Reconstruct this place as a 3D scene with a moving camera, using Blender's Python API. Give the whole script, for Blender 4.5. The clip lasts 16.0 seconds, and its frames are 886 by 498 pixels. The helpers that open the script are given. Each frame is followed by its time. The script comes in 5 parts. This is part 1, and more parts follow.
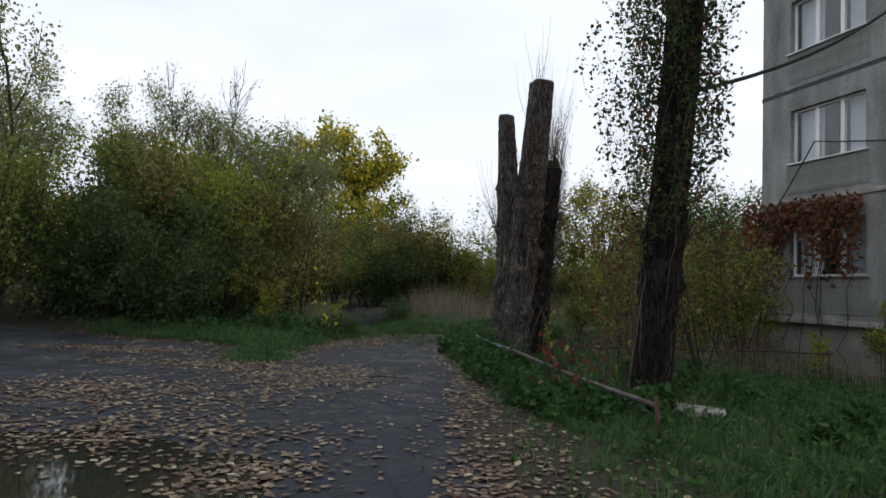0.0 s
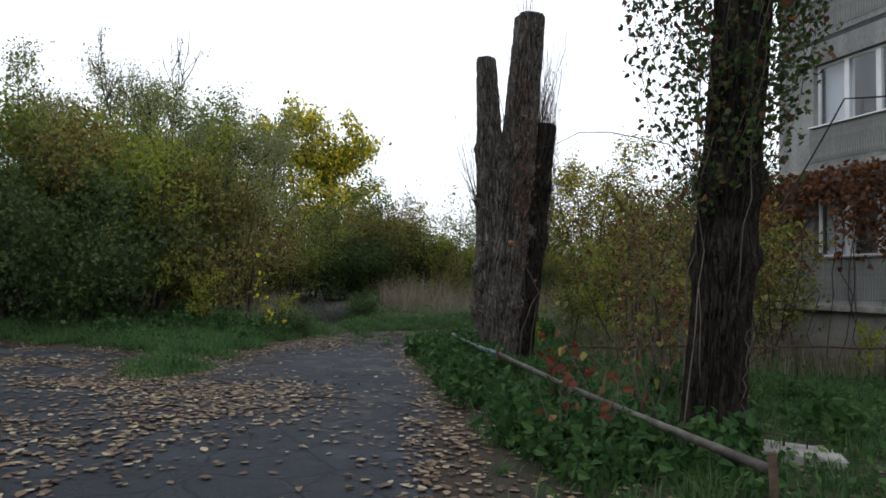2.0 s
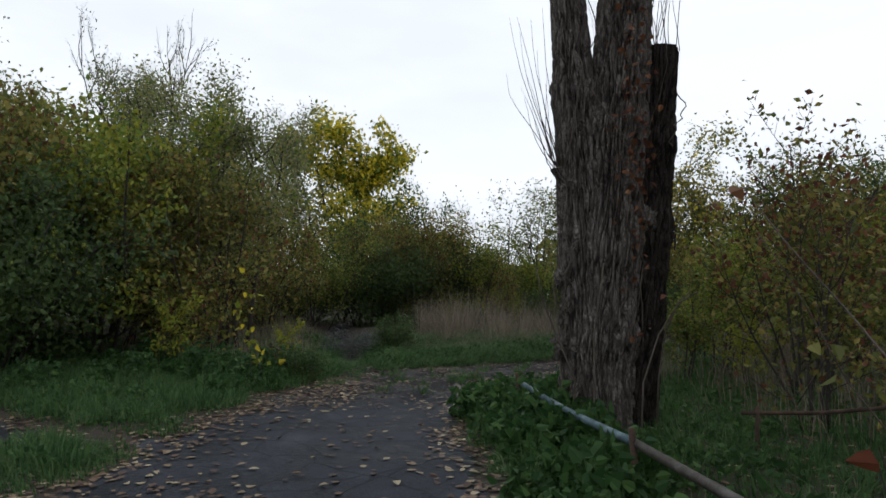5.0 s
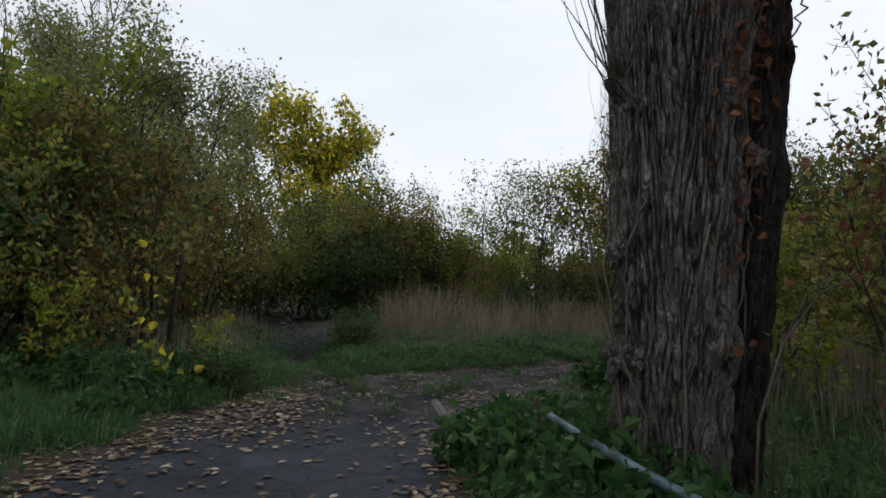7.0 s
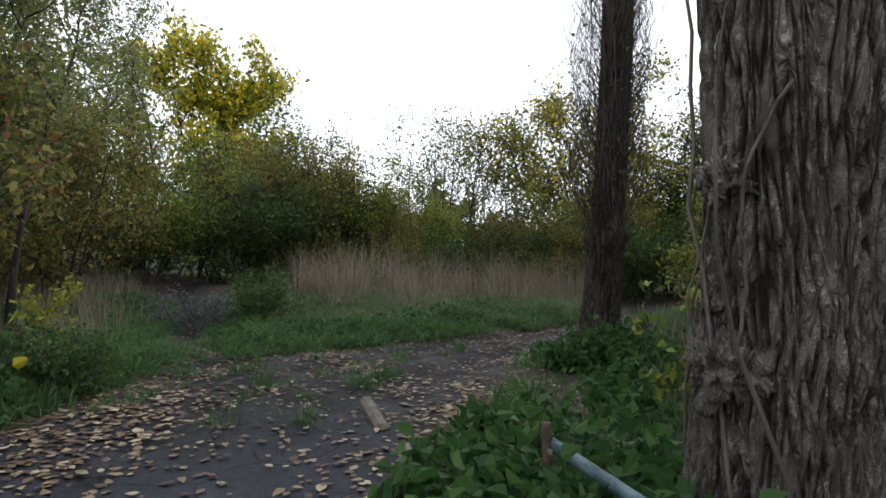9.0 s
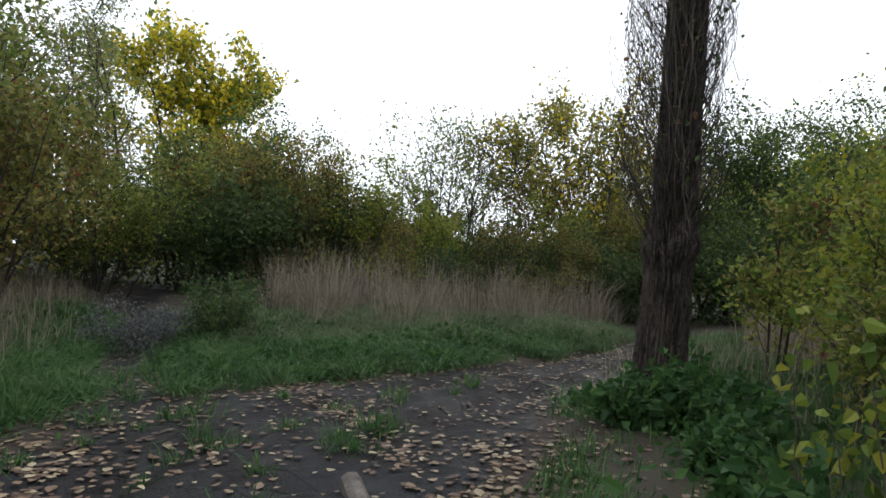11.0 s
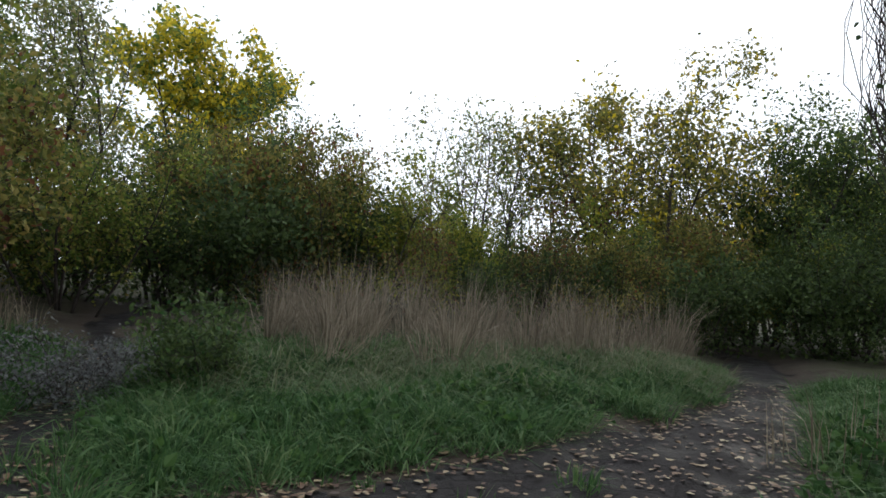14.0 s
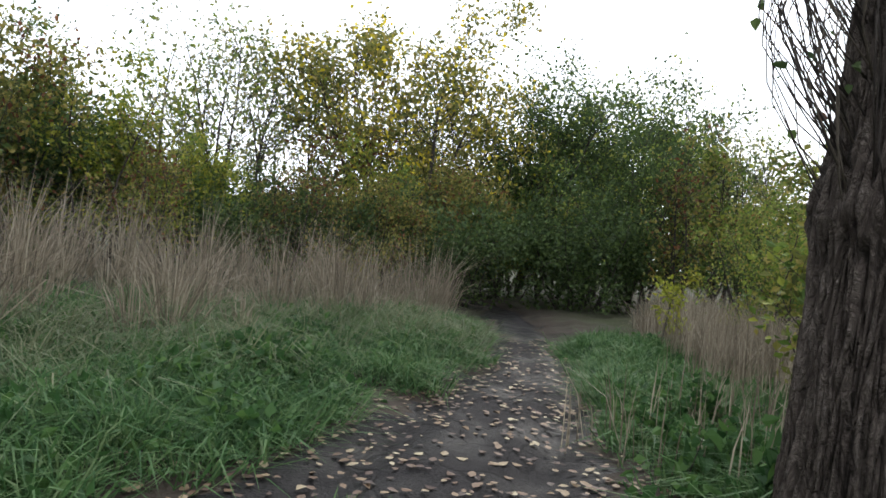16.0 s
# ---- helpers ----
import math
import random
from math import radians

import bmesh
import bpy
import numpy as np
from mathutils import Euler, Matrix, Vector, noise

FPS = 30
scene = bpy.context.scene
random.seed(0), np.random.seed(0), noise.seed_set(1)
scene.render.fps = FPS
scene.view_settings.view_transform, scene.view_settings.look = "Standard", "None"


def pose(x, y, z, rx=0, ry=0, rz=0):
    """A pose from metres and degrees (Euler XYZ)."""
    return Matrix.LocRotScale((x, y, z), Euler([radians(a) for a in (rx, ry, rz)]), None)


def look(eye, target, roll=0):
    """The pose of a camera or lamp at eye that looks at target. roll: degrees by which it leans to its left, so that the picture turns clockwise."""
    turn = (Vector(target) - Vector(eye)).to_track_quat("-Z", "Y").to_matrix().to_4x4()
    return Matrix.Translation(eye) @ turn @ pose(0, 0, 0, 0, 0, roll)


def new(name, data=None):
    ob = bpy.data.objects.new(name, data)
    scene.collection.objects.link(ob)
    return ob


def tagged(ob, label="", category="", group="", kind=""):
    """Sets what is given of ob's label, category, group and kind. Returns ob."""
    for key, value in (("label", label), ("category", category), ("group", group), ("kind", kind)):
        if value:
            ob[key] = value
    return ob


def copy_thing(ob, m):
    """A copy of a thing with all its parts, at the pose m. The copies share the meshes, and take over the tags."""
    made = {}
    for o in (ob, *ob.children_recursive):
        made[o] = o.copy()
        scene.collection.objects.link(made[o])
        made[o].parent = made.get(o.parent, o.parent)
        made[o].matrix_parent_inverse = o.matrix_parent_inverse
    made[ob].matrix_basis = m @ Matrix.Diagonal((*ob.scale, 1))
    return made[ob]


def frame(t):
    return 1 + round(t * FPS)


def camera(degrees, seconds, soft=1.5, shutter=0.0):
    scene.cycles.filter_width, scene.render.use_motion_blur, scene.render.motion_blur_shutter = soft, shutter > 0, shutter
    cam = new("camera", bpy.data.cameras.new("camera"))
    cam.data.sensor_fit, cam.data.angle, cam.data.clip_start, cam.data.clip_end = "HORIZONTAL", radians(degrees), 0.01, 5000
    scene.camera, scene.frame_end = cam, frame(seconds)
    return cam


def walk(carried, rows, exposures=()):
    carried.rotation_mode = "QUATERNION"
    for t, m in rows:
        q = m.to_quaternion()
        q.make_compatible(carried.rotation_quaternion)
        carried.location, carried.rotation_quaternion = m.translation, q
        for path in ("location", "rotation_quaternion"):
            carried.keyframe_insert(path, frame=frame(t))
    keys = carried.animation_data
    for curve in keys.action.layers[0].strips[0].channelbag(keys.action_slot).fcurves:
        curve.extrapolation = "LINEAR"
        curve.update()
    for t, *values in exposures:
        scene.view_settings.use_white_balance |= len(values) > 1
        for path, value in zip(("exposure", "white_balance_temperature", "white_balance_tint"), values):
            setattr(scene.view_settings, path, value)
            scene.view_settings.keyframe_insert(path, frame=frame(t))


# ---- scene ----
LENS, CLOUD = 70.0, 1.5
cam = camera(LENS, 16.0, 1.65)
PATH = [
    (0, (0.282, 1.720, 1.360), (0.251, 4.015, 1.509), 2.4),
    (0.5, (0.332, 2.489, 1.310), (0.423, 4.781, 1.469), 2.4),
    (1, (0.412, 3.175, 1.305), (0.484, 5.472, 1.421), 1.8),
    (1.5, (0.391, 3.767, 1.293), (0.480, 6.064, 1.393), 2.2),
    (2, (0.459, 4.413, 1.285), (0.507, 6.709, 1.409), 1.5),
    (2.5, (0.475, 5.101, 1.273), (0.481, 7.398, 1.385), 2.1),
    (3, (0.444, 5.726, 1.310), (0.428, 8.021, 1.440), 2.6),
    (3.5, (0.429, 6.393, 1.301), (0.261, 8.680, 1.470), 2.5),
    (4, (0.401, 6.999, 1.333), (0.222, 9.285, 1.503), 2.3),
    (4.2, (0.351, 7.223, 1.365), (0.192, 9.510, 1.543), 1.5),
    (6.3, (0.275, 10.094, 1.201), (0.232, 12.385, 1.394), 0.6),
    (6.5, (0.215, 10.294, 1.220), (0.186, 12.587, 1.401), 1.2),
    (7, (0.043, 10.744, 1.259), (0.081, 13.038, 1.426), 0.9),
    (7.5, (-0.044, 11.219, 1.268), (-0.006, 13.517, 1.362), -0.1),
    (8, (-0.093, 11.705, 1.237), (0.055, 13.998, 1.325), -0.4),
    (8.5, (-0.108, 12.200, 1.243), (0.154, 14.484, 1.328), -0.2),
    (9, (-0.062, 12.707, 1.265), (0.275, 14.982, 1.290), 0.9),
    (9.2, (-0.082, 12.933, 1.258), (0.316, 15.198, 1.291), 1.4),
    (11.3, (-0.011, 14.787, 1.193), (0.354, 17.056, 1.281), 2.8),
    (11.5, (0.003, 14.942, 1.199), (0.312, 17.220, 1.289), 2.9),
    (12, (-0.028, 15.424, 1.218), (0.278, 17.701, 1.311), 3.9),
    (12.5, (-0.052, 15.875, 1.190), (0.250, 18.153, 1.296), 4.5),
    (13, (-0.072, 16.301, 1.198), (0.196, 18.583, 1.327), 4.2),
    (13.5, (-0.120, 16.759, 1.210), (0.205, 19.034, 1.320), 4),
    (14, (-0.122, 17.194, 1.218), (0.210, 19.466, 1.354), 3.2),
    (14.5, (-0.121, 17.617, 1.214), (0.377, 19.860, 1.312), 2.8),
    (15, (-0.007, 18.085, 1.208), (0.775, 20.248, 1.243), 3.5),
    (15.5, (0.147, 18.410, 1.211), (1.122, 20.493, 1.254), 3.4),
    (16, (0.284, 18.700, 1.199), (1.464, 20.675, 1.205), 5.4),
]
EXPOSURES = [(0, -0.48), (1.5, -0.2), (3, -0.08), (4.2, -0.38), (6.5, -0.55), (7.5, -0.62), (8.5, -0.25), (9.2, 0.2), (11.5, 0.14), (13, -0.1), (14, 0.0), (15, 0.25), (16, 0.75)]
walk(cam, [(t, look(eye, target, roll)) for t, eye, target, roll in PATH], EXPOSURES)


def smooth(a, b, v):
    v = np.clip((np.asarray(v, float) - a) / (b - a), 0, 1)
    return v * v * (3 - 2 * v)


# ---- world and light ----
world = bpy.data.worlds.new("overcast_sky")
scene.world = world
world.use_nodes = True
wn, wl = world.node_tree.nodes, world.node_tree.links
wn.clear()
sky = wn.new("ShaderNodeTexSky")
sky.sky_type, sky.sun_disc = "NISHITA", False
sky.sun_elevation, sky.sun_rotation = radians(28), radians(55)
sky_light = wn.new("ShaderNodeBackground")
sky_light.inputs[1].default_value = 0.13
cloud_light = wn.new("ShaderNodeBackground")
cloud_light.inputs[0].default_value = (0.93, 0.98, 1.06, 1)
cloud_light.inputs[1].default_value = CLOUD
coord = wn.new("ShaderNodeTexCoord")
cloud_noise = wn.new("ShaderNodeTexNoise")
cloud_noise.inputs["Scale"].default_value = 2.6
cloud_noise.inputs["Detail"].default_value = 5
cloud_map = wn.new("ShaderNodeMapping")
cloud_map.inputs["Scale"].default_value = (1, 1, 3.5)
cover = wn.new("ShaderNodeMapRange")
cover.inputs["From Min"].default_value, cover.inputs["From Max"].default_value = 0.30, 0.60
cover.inputs["To Min"].default_value = 0.86
blend = wn.new("ShaderNodeMixShader")
wout = wn.new("ShaderNodeOutputWorld")
wl.new(sky.outputs[0], sky_light.inputs[0])
wl.new(coord.outputs["Generated"], cloud_map.inputs[0])
wl.new(cloud_map.outputs[0], cloud_noise.inputs["Vector"])
wl.new(cloud_noise.outputs["Fac"], cover.inputs["Value"])
wl.new(cover.outputs[0], blend.inputs[0])
wl.new(sky_light.outputs[0], blend.inputs[1])
wl.new(cloud_light.outputs[0], blend.inputs[2])
wl.new(blend.outputs[0], wout.inputs[0])

sun = new("sun", bpy.data.lights.new("sun", "SUN"))
sun.data.energy, sun.data.angle, sun.data.color = 0.7, radians(14), (1.0, 0.95, 0.88)
sun.matrix_world = look((30, 25, 25), (0, 0, 0))


# ---- materials ----
def material(name, colours, rough=0.85, scale=6.0, bump=0.3, grain=60.0, island=False, piece=False, translucent=0.0,
             metal=0.0, mix=0.62, stretch=(1, 1, 1), attribute="", spec=0.3, colours_b=None, bump_size=0.02, wet=0.0, cracks=0.0):
    """Colours run over a ramp that follows coarse and fine noise, and the random value of leaves or pieces."""
    m = bpy.data.materials.new(name)
    m.use_nodes = True
    n, l = m.node_tree.nodes, m.node_tree.links
    b = n["Principled BSDF"]
    b.inputs["Roughness"].default_value = rough
    b.inputs["Metallic"].default_value = metal
    b.inputs["Specular IOR Level"].default_value = spec
    co = n.new("ShaderNodeTexCoord")
    mp = n.new("ShaderNodeMapping")
    mp.inputs["Scale"].default_value = stretch
    l.new(co.outputs["Object"], mp.inputs[0])
    big = n.new("ShaderNodeTexNoise")
    big.inputs["Scale"].default_value, big.inputs["Detail"].default_value = scale, 6
    fine = n.new("ShaderNodeTexNoise")
    fine.inputs["Scale"].default_value, fine.inputs["Detail"].default_value = grain, 4
    for k in (big, fine):
        l.new(mp.outputs[0], k.inputs["Vector"])
    mixv = n.new("ShaderNodeMath")
    mixv.operation = "MULTIPLY_ADD"
    mixv.inputs[1].default_value = 0.35
    l.new(fine.outputs["Fac"], mixv.inputs[0])
    half = n.new("ShaderNodeMath")
    half.operation = "MULTIPLY"
    half.inputs[1].default_value = 0.65
    l.new(big.outputs["Fac"], half.inputs[0])
    l.new(half.outputs[0], mixv.inputs[2])
    value = mixv.outputs[0]
    if island or piece:
        rnd = n.new("ShaderNodeNewGeometry").outputs["Random Per Island"] if island else n.new("ShaderNodeObjectInfo").outputs["Random"]
        mixr = n.new("ShaderNodeMath")
        mixr.operation = "MULTIPLY_ADD"
        mixr.inputs[1].default_value = mix
        l.new(rnd, mixr.inputs[0])
        part_noise = n.new("ShaderNodeMath")
        part_noise.operation = "MULTIPLY"
        part_noise.inputs[1].default_value = 1 - mix
        l.new(value, part_noise.inputs[0])
        l.new(part_noise.outputs[0], mixr.inputs[2])
        value = mixr.outputs[0]

    def ramp(cols):
        r = n.new("ShaderNodeValToRGB")
        e = r.color_ramp.elements
        lo, hi = (0.12, 0.85) if (island or piece) else (0.34, 0.66)
        while len(e) < len(cols):
            e.new(0.5)
        for i, c in enumerate(cols):
            e[i].position = lo + (hi - lo) * i / max(1, len(cols) - 1)
            e[i].color = (*c, 1)
        l.new(value, r.inputs[0])
        return r.outputs[0]
    colour = ramp(colours)
    if attribute:
        at = n.new("ShaderNodeAttribute")
        at.attribute_name = attribute
        mx = n.new("ShaderNodeMix")
        mx.data_type = "RGBA"
        l.new(at.outputs["Fac"], mx.inputs["Factor"])
        l.new(colour, mx.inputs["A"])
        l.new(ramp(colours_b), mx.inputs["B"])
        colour = mx.outputs["Result"]
    if cracks:
        bend = n.new("ShaderNodeMix")
        bend.data_type = "RGBA"
        bend.inputs["Factor"].default_value = 0.22 if cracks < 5 else 0.10
        l.new(mp.outputs[0], bend.inputs["A"])
        l.new(big.outputs["Color"], bend.inputs["B"])
        cell = n.new("ShaderNodeTexVoronoi")
        cell.feature = "DISTANCE_TO_EDGE"
        cell.inputs["Scale"].default_value = cracks
        l.new(bend.outputs["Result"], cell.inputs["Vector"])
        line = n.new("ShaderNodeMapRange")
        line.inputs["From Max"].default_value = 0.035 if cracks < 5 else 0.09
        line.inputs["To Min"].default_value = 0.62
        l.new(cell.outputs["Distance"], line.inputs["Value"])
        dim = n.new("ShaderNodeMix")
        dim.data_type, dim.blend_type = "RGBA", "MULTIPLY"
        dim.inputs["Factor"].default_value = 1.0
        l.new(colour, dim.inputs["A"])
        l.new(line.outputs[0], dim.inputs["B"])
        colour = dim.outputs["Result"]
        rough_height = n.new("ShaderNodeMath")
        rough_height.operation = "MULTIPLY"
        l.new(mixv.outputs[0], rough_height.inputs[0])
        l.new(line.outputs[0], rough_height.inputs[1])
        mixv = rough_height
    l.new(colour, b.inputs["Base Color"])
    if wet:
        wr = n.new("ShaderNodeMapRange")
        wr.inputs["From Min"].default_value, wr.inputs["From Max"].default_value = 0.40, 0.62
        wr.inputs["To Min"].default_value, wr.inputs["To Max"].default_value = wet, rough
        l.new(big.outputs["Fac"], wr.inputs["Value"])
        l.new(wr.outputs[0], b.inputs["Roughness"])
    if bump:
        bp = n.new("ShaderNodeBump")
        bp.inputs["Strength"].default_value, bp.inputs["Distance"].default_value = bump, bump_size
        l.new(mixv.outputs[0], bp.inputs["Height"])
        l.new(bp.outputs[0], b.inputs["Normal"])
    if translucent:
        tr = n.new("ShaderNodeBsdfTranslucent")
        l.new(colour, tr.inputs[0])
        ms = n.new("ShaderNodeMixShader")
        ms.inputs[0].default_value = translucent
        l.new(b.outputs[0], ms.inputs[1])
        l.new(tr.outputs[0], ms.inputs[2])
        l.new(ms.outputs[0], n["Material Output"].inputs[0])
    return m


def bark_material(name, low, middle, high):
    """Long braided ridges with dark furrows between them, cut across by fine cracks."""
    m = bpy.data.materials.new(name)
    m.use_nodes = True
    n, l = m.node_tree.nodes, m.node_tree.links
    b = n["Principled BSDF"]
    b.inputs["Roughness"].default_value, b.inputs["Specular IOR Level"].default_value = 0.95, 0.15
    co = n.new("ShaderNodeTexCoord")

    def ridges(scale, stretch, gain):
        mp = n.new("ShaderNodeMapping")
        mp.inputs["Scale"].default_value = stretch
        l.new(co.outputs["Object"], mp.inputs[0])
        t = n.new("ShaderNodeTexNoise")
        t.inputs["Scale"].default_value, t.inputs["Detail"].default_value, t.inputs["Distortion"].default_value = scale, 3, 1.3
        l.new(mp.outputs[0], t.inputs["Vector"])
        off = n.new("ShaderNodeMath")
        off.operation = "SUBTRACT"
        off.inputs[1].default_value = 0.5
        l.new(t.outputs["Fac"], off.inputs[0])
        size = n.new("ShaderNodeMath")
        size.operation = "ABSOLUTE"
        l.new(off.outputs[0], size.inputs[0])
        up = n.new("ShaderNodeMath")
        up.operation, up.use_clamp = "MULTIPLY", True
        up.inputs[1].default_value = gain
        l.new(size.outputs[0], up.inputs[0])
        return up.outputs[0]

    def both(a, c, op="MULTIPLY"):
        k = n.new("ShaderNodeMath")
        k.operation = op
        for i, q in enumerate((a, c)):
            if isinstance(q, float):
                k.inputs[i].default_value = q
            else:
                l.new(q, k.inputs[i])
        return k.outputs[0]
    long_ridge = ridges(12.5, (1, 1, 0.3), 8.0)
    short_ridge = ridges(34.0, (1, 1, 0.4), 6.0)
    across = ridges(20.0, (1, 1, 1.6), 16.0)
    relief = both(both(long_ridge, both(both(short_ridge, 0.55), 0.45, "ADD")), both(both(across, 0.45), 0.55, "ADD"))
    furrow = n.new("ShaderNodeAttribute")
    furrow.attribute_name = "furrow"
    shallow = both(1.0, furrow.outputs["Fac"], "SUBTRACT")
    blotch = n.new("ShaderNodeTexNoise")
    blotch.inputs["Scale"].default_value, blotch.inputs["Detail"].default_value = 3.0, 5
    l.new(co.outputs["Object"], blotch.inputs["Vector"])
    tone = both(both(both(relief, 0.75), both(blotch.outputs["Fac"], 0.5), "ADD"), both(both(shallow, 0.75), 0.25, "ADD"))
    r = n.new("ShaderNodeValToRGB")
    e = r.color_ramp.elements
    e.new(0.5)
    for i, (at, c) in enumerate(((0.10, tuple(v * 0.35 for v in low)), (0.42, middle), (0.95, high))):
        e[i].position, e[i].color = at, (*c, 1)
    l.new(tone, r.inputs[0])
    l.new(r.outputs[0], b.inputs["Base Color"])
    bp = n.new("ShaderNodeBump")
    bp.inputs["Strength"].default_value, bp.inputs["Distance"].default_value = 0.9, 0.03
    l.new(relief, bp.inputs["Height"])
    l.new(bp.outputs[0], b.inputs["Normal"])
    return m


def leaf_material(name, *cols):
    return material(name, cols, rough=0.6, scale=0.6, bump=0, grain=3, island=True, translucent=0.4, spec=0.25)


M_GROUND = material("soil_and_turf", [(0.025, 0.022, 0.015), (0.035, 0.036, 0.018), (0.042, 0.052, 0.020)], rough=0.95, scale=1.3, grain=40, bump=0.8, bump_size=0.04,
                    attribute="litter", colours_b=[(0.022, 0.018, 0.014), (0.040, 0.030, 0.022), (0.026, 0.022, 0.017)])
M_PATH = material("worn_asphalt", [(0.010, 0.012, 0.016), (0.027, 0.031, 0.038), (0.064, 0.069, 0.080)], rough=0.92, scale=1.7, grain=70, bump=1.0, wet=0.5, spec=0.13, bump_size=0.03, cracks=2.3,
                  attribute="mud", colours_b=[(0.005, 0.0045, 0.0048), (0.013, 0.0118, 0.012), (0.036, 0.033, 0.033)])
M_WATER = material("puddle_water", [(0.02, 0.02, 0.018), (0.03, 0.028, 0.025)], rough=0.03, bump=0.02, scale=3, grain=12, spec=0.5)
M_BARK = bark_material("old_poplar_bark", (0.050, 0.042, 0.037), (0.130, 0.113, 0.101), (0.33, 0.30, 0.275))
# dark bark of the leafy poplar; on the stump's second stem it paints shade
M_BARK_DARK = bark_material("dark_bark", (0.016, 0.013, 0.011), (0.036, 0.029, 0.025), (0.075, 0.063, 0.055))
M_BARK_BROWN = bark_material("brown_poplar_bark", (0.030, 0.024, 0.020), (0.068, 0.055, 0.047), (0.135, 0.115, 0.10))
M_CUT = material("weathered_cut_wood", [(0.09, 0.075, 0.06), (0.17, 0.145, 0.12)], rough=0.9, scale=9, grain=70)
M_TWIG = material("twig_bark", [(0.024, 0.020, 0.018), (0.062, 0.052, 0.046)], rough=0.9, scale=4, grain=30, bump=0)
M_VINE = material("dry_vine", [(0.06, 0.048, 0.038), (0.15, 0.125, 0.10)], rough=0.9, scale=4, grain=30, bump=0)
M_GREEN = leaf_material("green_leaf", (0.044, 0.086, 0.019), (0.100, 0.160, 0.030), (0.20, 0.26, 0.044), (0.32, 0.32, 0.06))
M_OLIVE = leaf_material("olive_leaf", (0.056, 0.074, 0.022), (0.120, 0.136, 0.034), (0.21, 0.205, 0.052), (0.33, 0.255, 0.072))
M_DARK = leaf_material("dark_green_leaf", (0.026, 0.050, 0.020), (0.058, 0.094, 0.030), (0.100, 0.150, 0.044))
M_GREY = leaf_material("grey_green_leaf", (0.090, 0.112, 0.060), (0.165, 0.188, 0.098), (0.255, 0.255, 0.135), (0.330, 0.285, 0.120))
M_YELLOW = leaf_material("yellow_leaf", (0.26, 0.25, 0.03), (0.45, 0.39, 0.035), (0.64, 0.52, 0.03), (0.76, 0.60, 0.035))
M_RUST = leaf_material("rust_leaf", (0.060, 0.026, 0.018), (0.144, 0.060, 0.030), (0.228, 0.108, 0.048))
M_DUSTY = leaf_material("dusty_grey_leaf", (0.075, 0.08, 0.085), (0.14, 0.148, 0.152), (0.20, 0.205, 0.205))
M_LIME = leaf_material("yellow_green_leaf", (0.13, 0.165, 0.026), (0.25, 0.28, 0.036), (0.37, 0.34, 0.045))
M_RED = leaf_material("crimson_leaf", (0.07, 0.014, 0.011), (0.15, 0.025, 0.018), (0.16, 0.06, 0.028))
M_CANOPY = leaf_material("poplar_leaf", (0.022, 0.040, 0.014), (0.045, 0.075, 0.022), (0.09, 0.13, 0.035))
M_NETTLE = leaf_material("nettle_leaf", (0.018, 0.054, 0.017), (0.042, 0.100, 0.029), (0.090, 0.170, 0.044))
M_GRASS = material("grass_blade", [(0.014, 0.040, 0.012), (0.040, 0.102, 0.032), (0.088, 0.166, 0.058), (0.20, 0.245, 0.12)], rough=0.6, scale=1.6, bump=0, grain=6, island=True, translucent=0.4, spec=0.25, mix=0.42)
M_STRAW = leaf_material("dry_grass_blade", (0.090, 0.073, 0.054), (0.20, 0.168, 0.125), (0.36, 0.315, 0.24))
M_HAY = leaf_material("lying_pale_grass", (0.06, 0.085, 0.045), (0.13, 0.16, 0.085), (0.22, 0.23, 0.135))
M_FALLEN = material("fallen_leaf", [(0.026, 0.015, 0.012), (0.060, 0.032, 0.021), (0.115, 0.066, 0.037), (0.20, 0.14, 0.08), (0.38, 0.33, 0.21)], rough=0.6, scale=3, bump=0, grain=30, island=True, spec=0.4)
M_FALLEN_ONE = material("fallen_leaf_single", [(0.026, 0.015, 0.012), (0.060, 0.032, 0.021), (0.115, 0.066, 0.037), (0.20, 0.14, 0.08), (0.38, 0.33, 0.21)], rough=0.6, scale=3, bump=0, grain=30, piece=True, spec=0.4)
M_PANEL = material("weathered_grey_concrete", [(0.10, 0.10, 0.097), (0.21, 0.21, 0.205), (0.34, 0.34, 0.33)], rough=0.92, scale=1.4, grain=30, bump=0.5, stretch=(1, 1, 0.35))
M_PLINTH = material("stained_plinth_render", [(0.11, 0.10, 0.09), (0.19, 0.18, 0.165), (0.27, 0.255, 0.235)], rough=0.92, scale=1.1, grain=25, bump=0.6)
M_FRAME = material("white_window_plastic", [(0.70, 0.71, 0.72), (0.80, 0.80, 0.80)], rough=0.4, scale=3, grain=20, bump=0)
M_ROOM = material("dim_room_lining", [(0.20, 0.21, 0.22), (0.28, 0.29, 0.30)], rough=0.9, scale=2, grain=20, bump=0)
M_CURTAIN = material("pale_net_curtain", [(0.50, 0.53, 0.57), (0.66, 0.69, 0.73)], rough=0.8, scale=3, grain=20, bump=0.2, stretch=(6, 6, 0.4))
M_PIPE = material("painted_steel_pipe", [(0.035, 0.028, 0.023), (0.075, 0.066, 0.058), (0.14, 0.135, 0.125)], rough=0.6, scale=7, grain=60, bump=0.3, metal=0.2)
M_RUSTY = material("rusty_dark_steel", [(0.03, 0.02, 0.016), (0.07, 0.045, 0.032), (0.11, 0.075, 0.05)], rough=0.85, scale=8, grain=60, bump=0.5, metal=0.2)
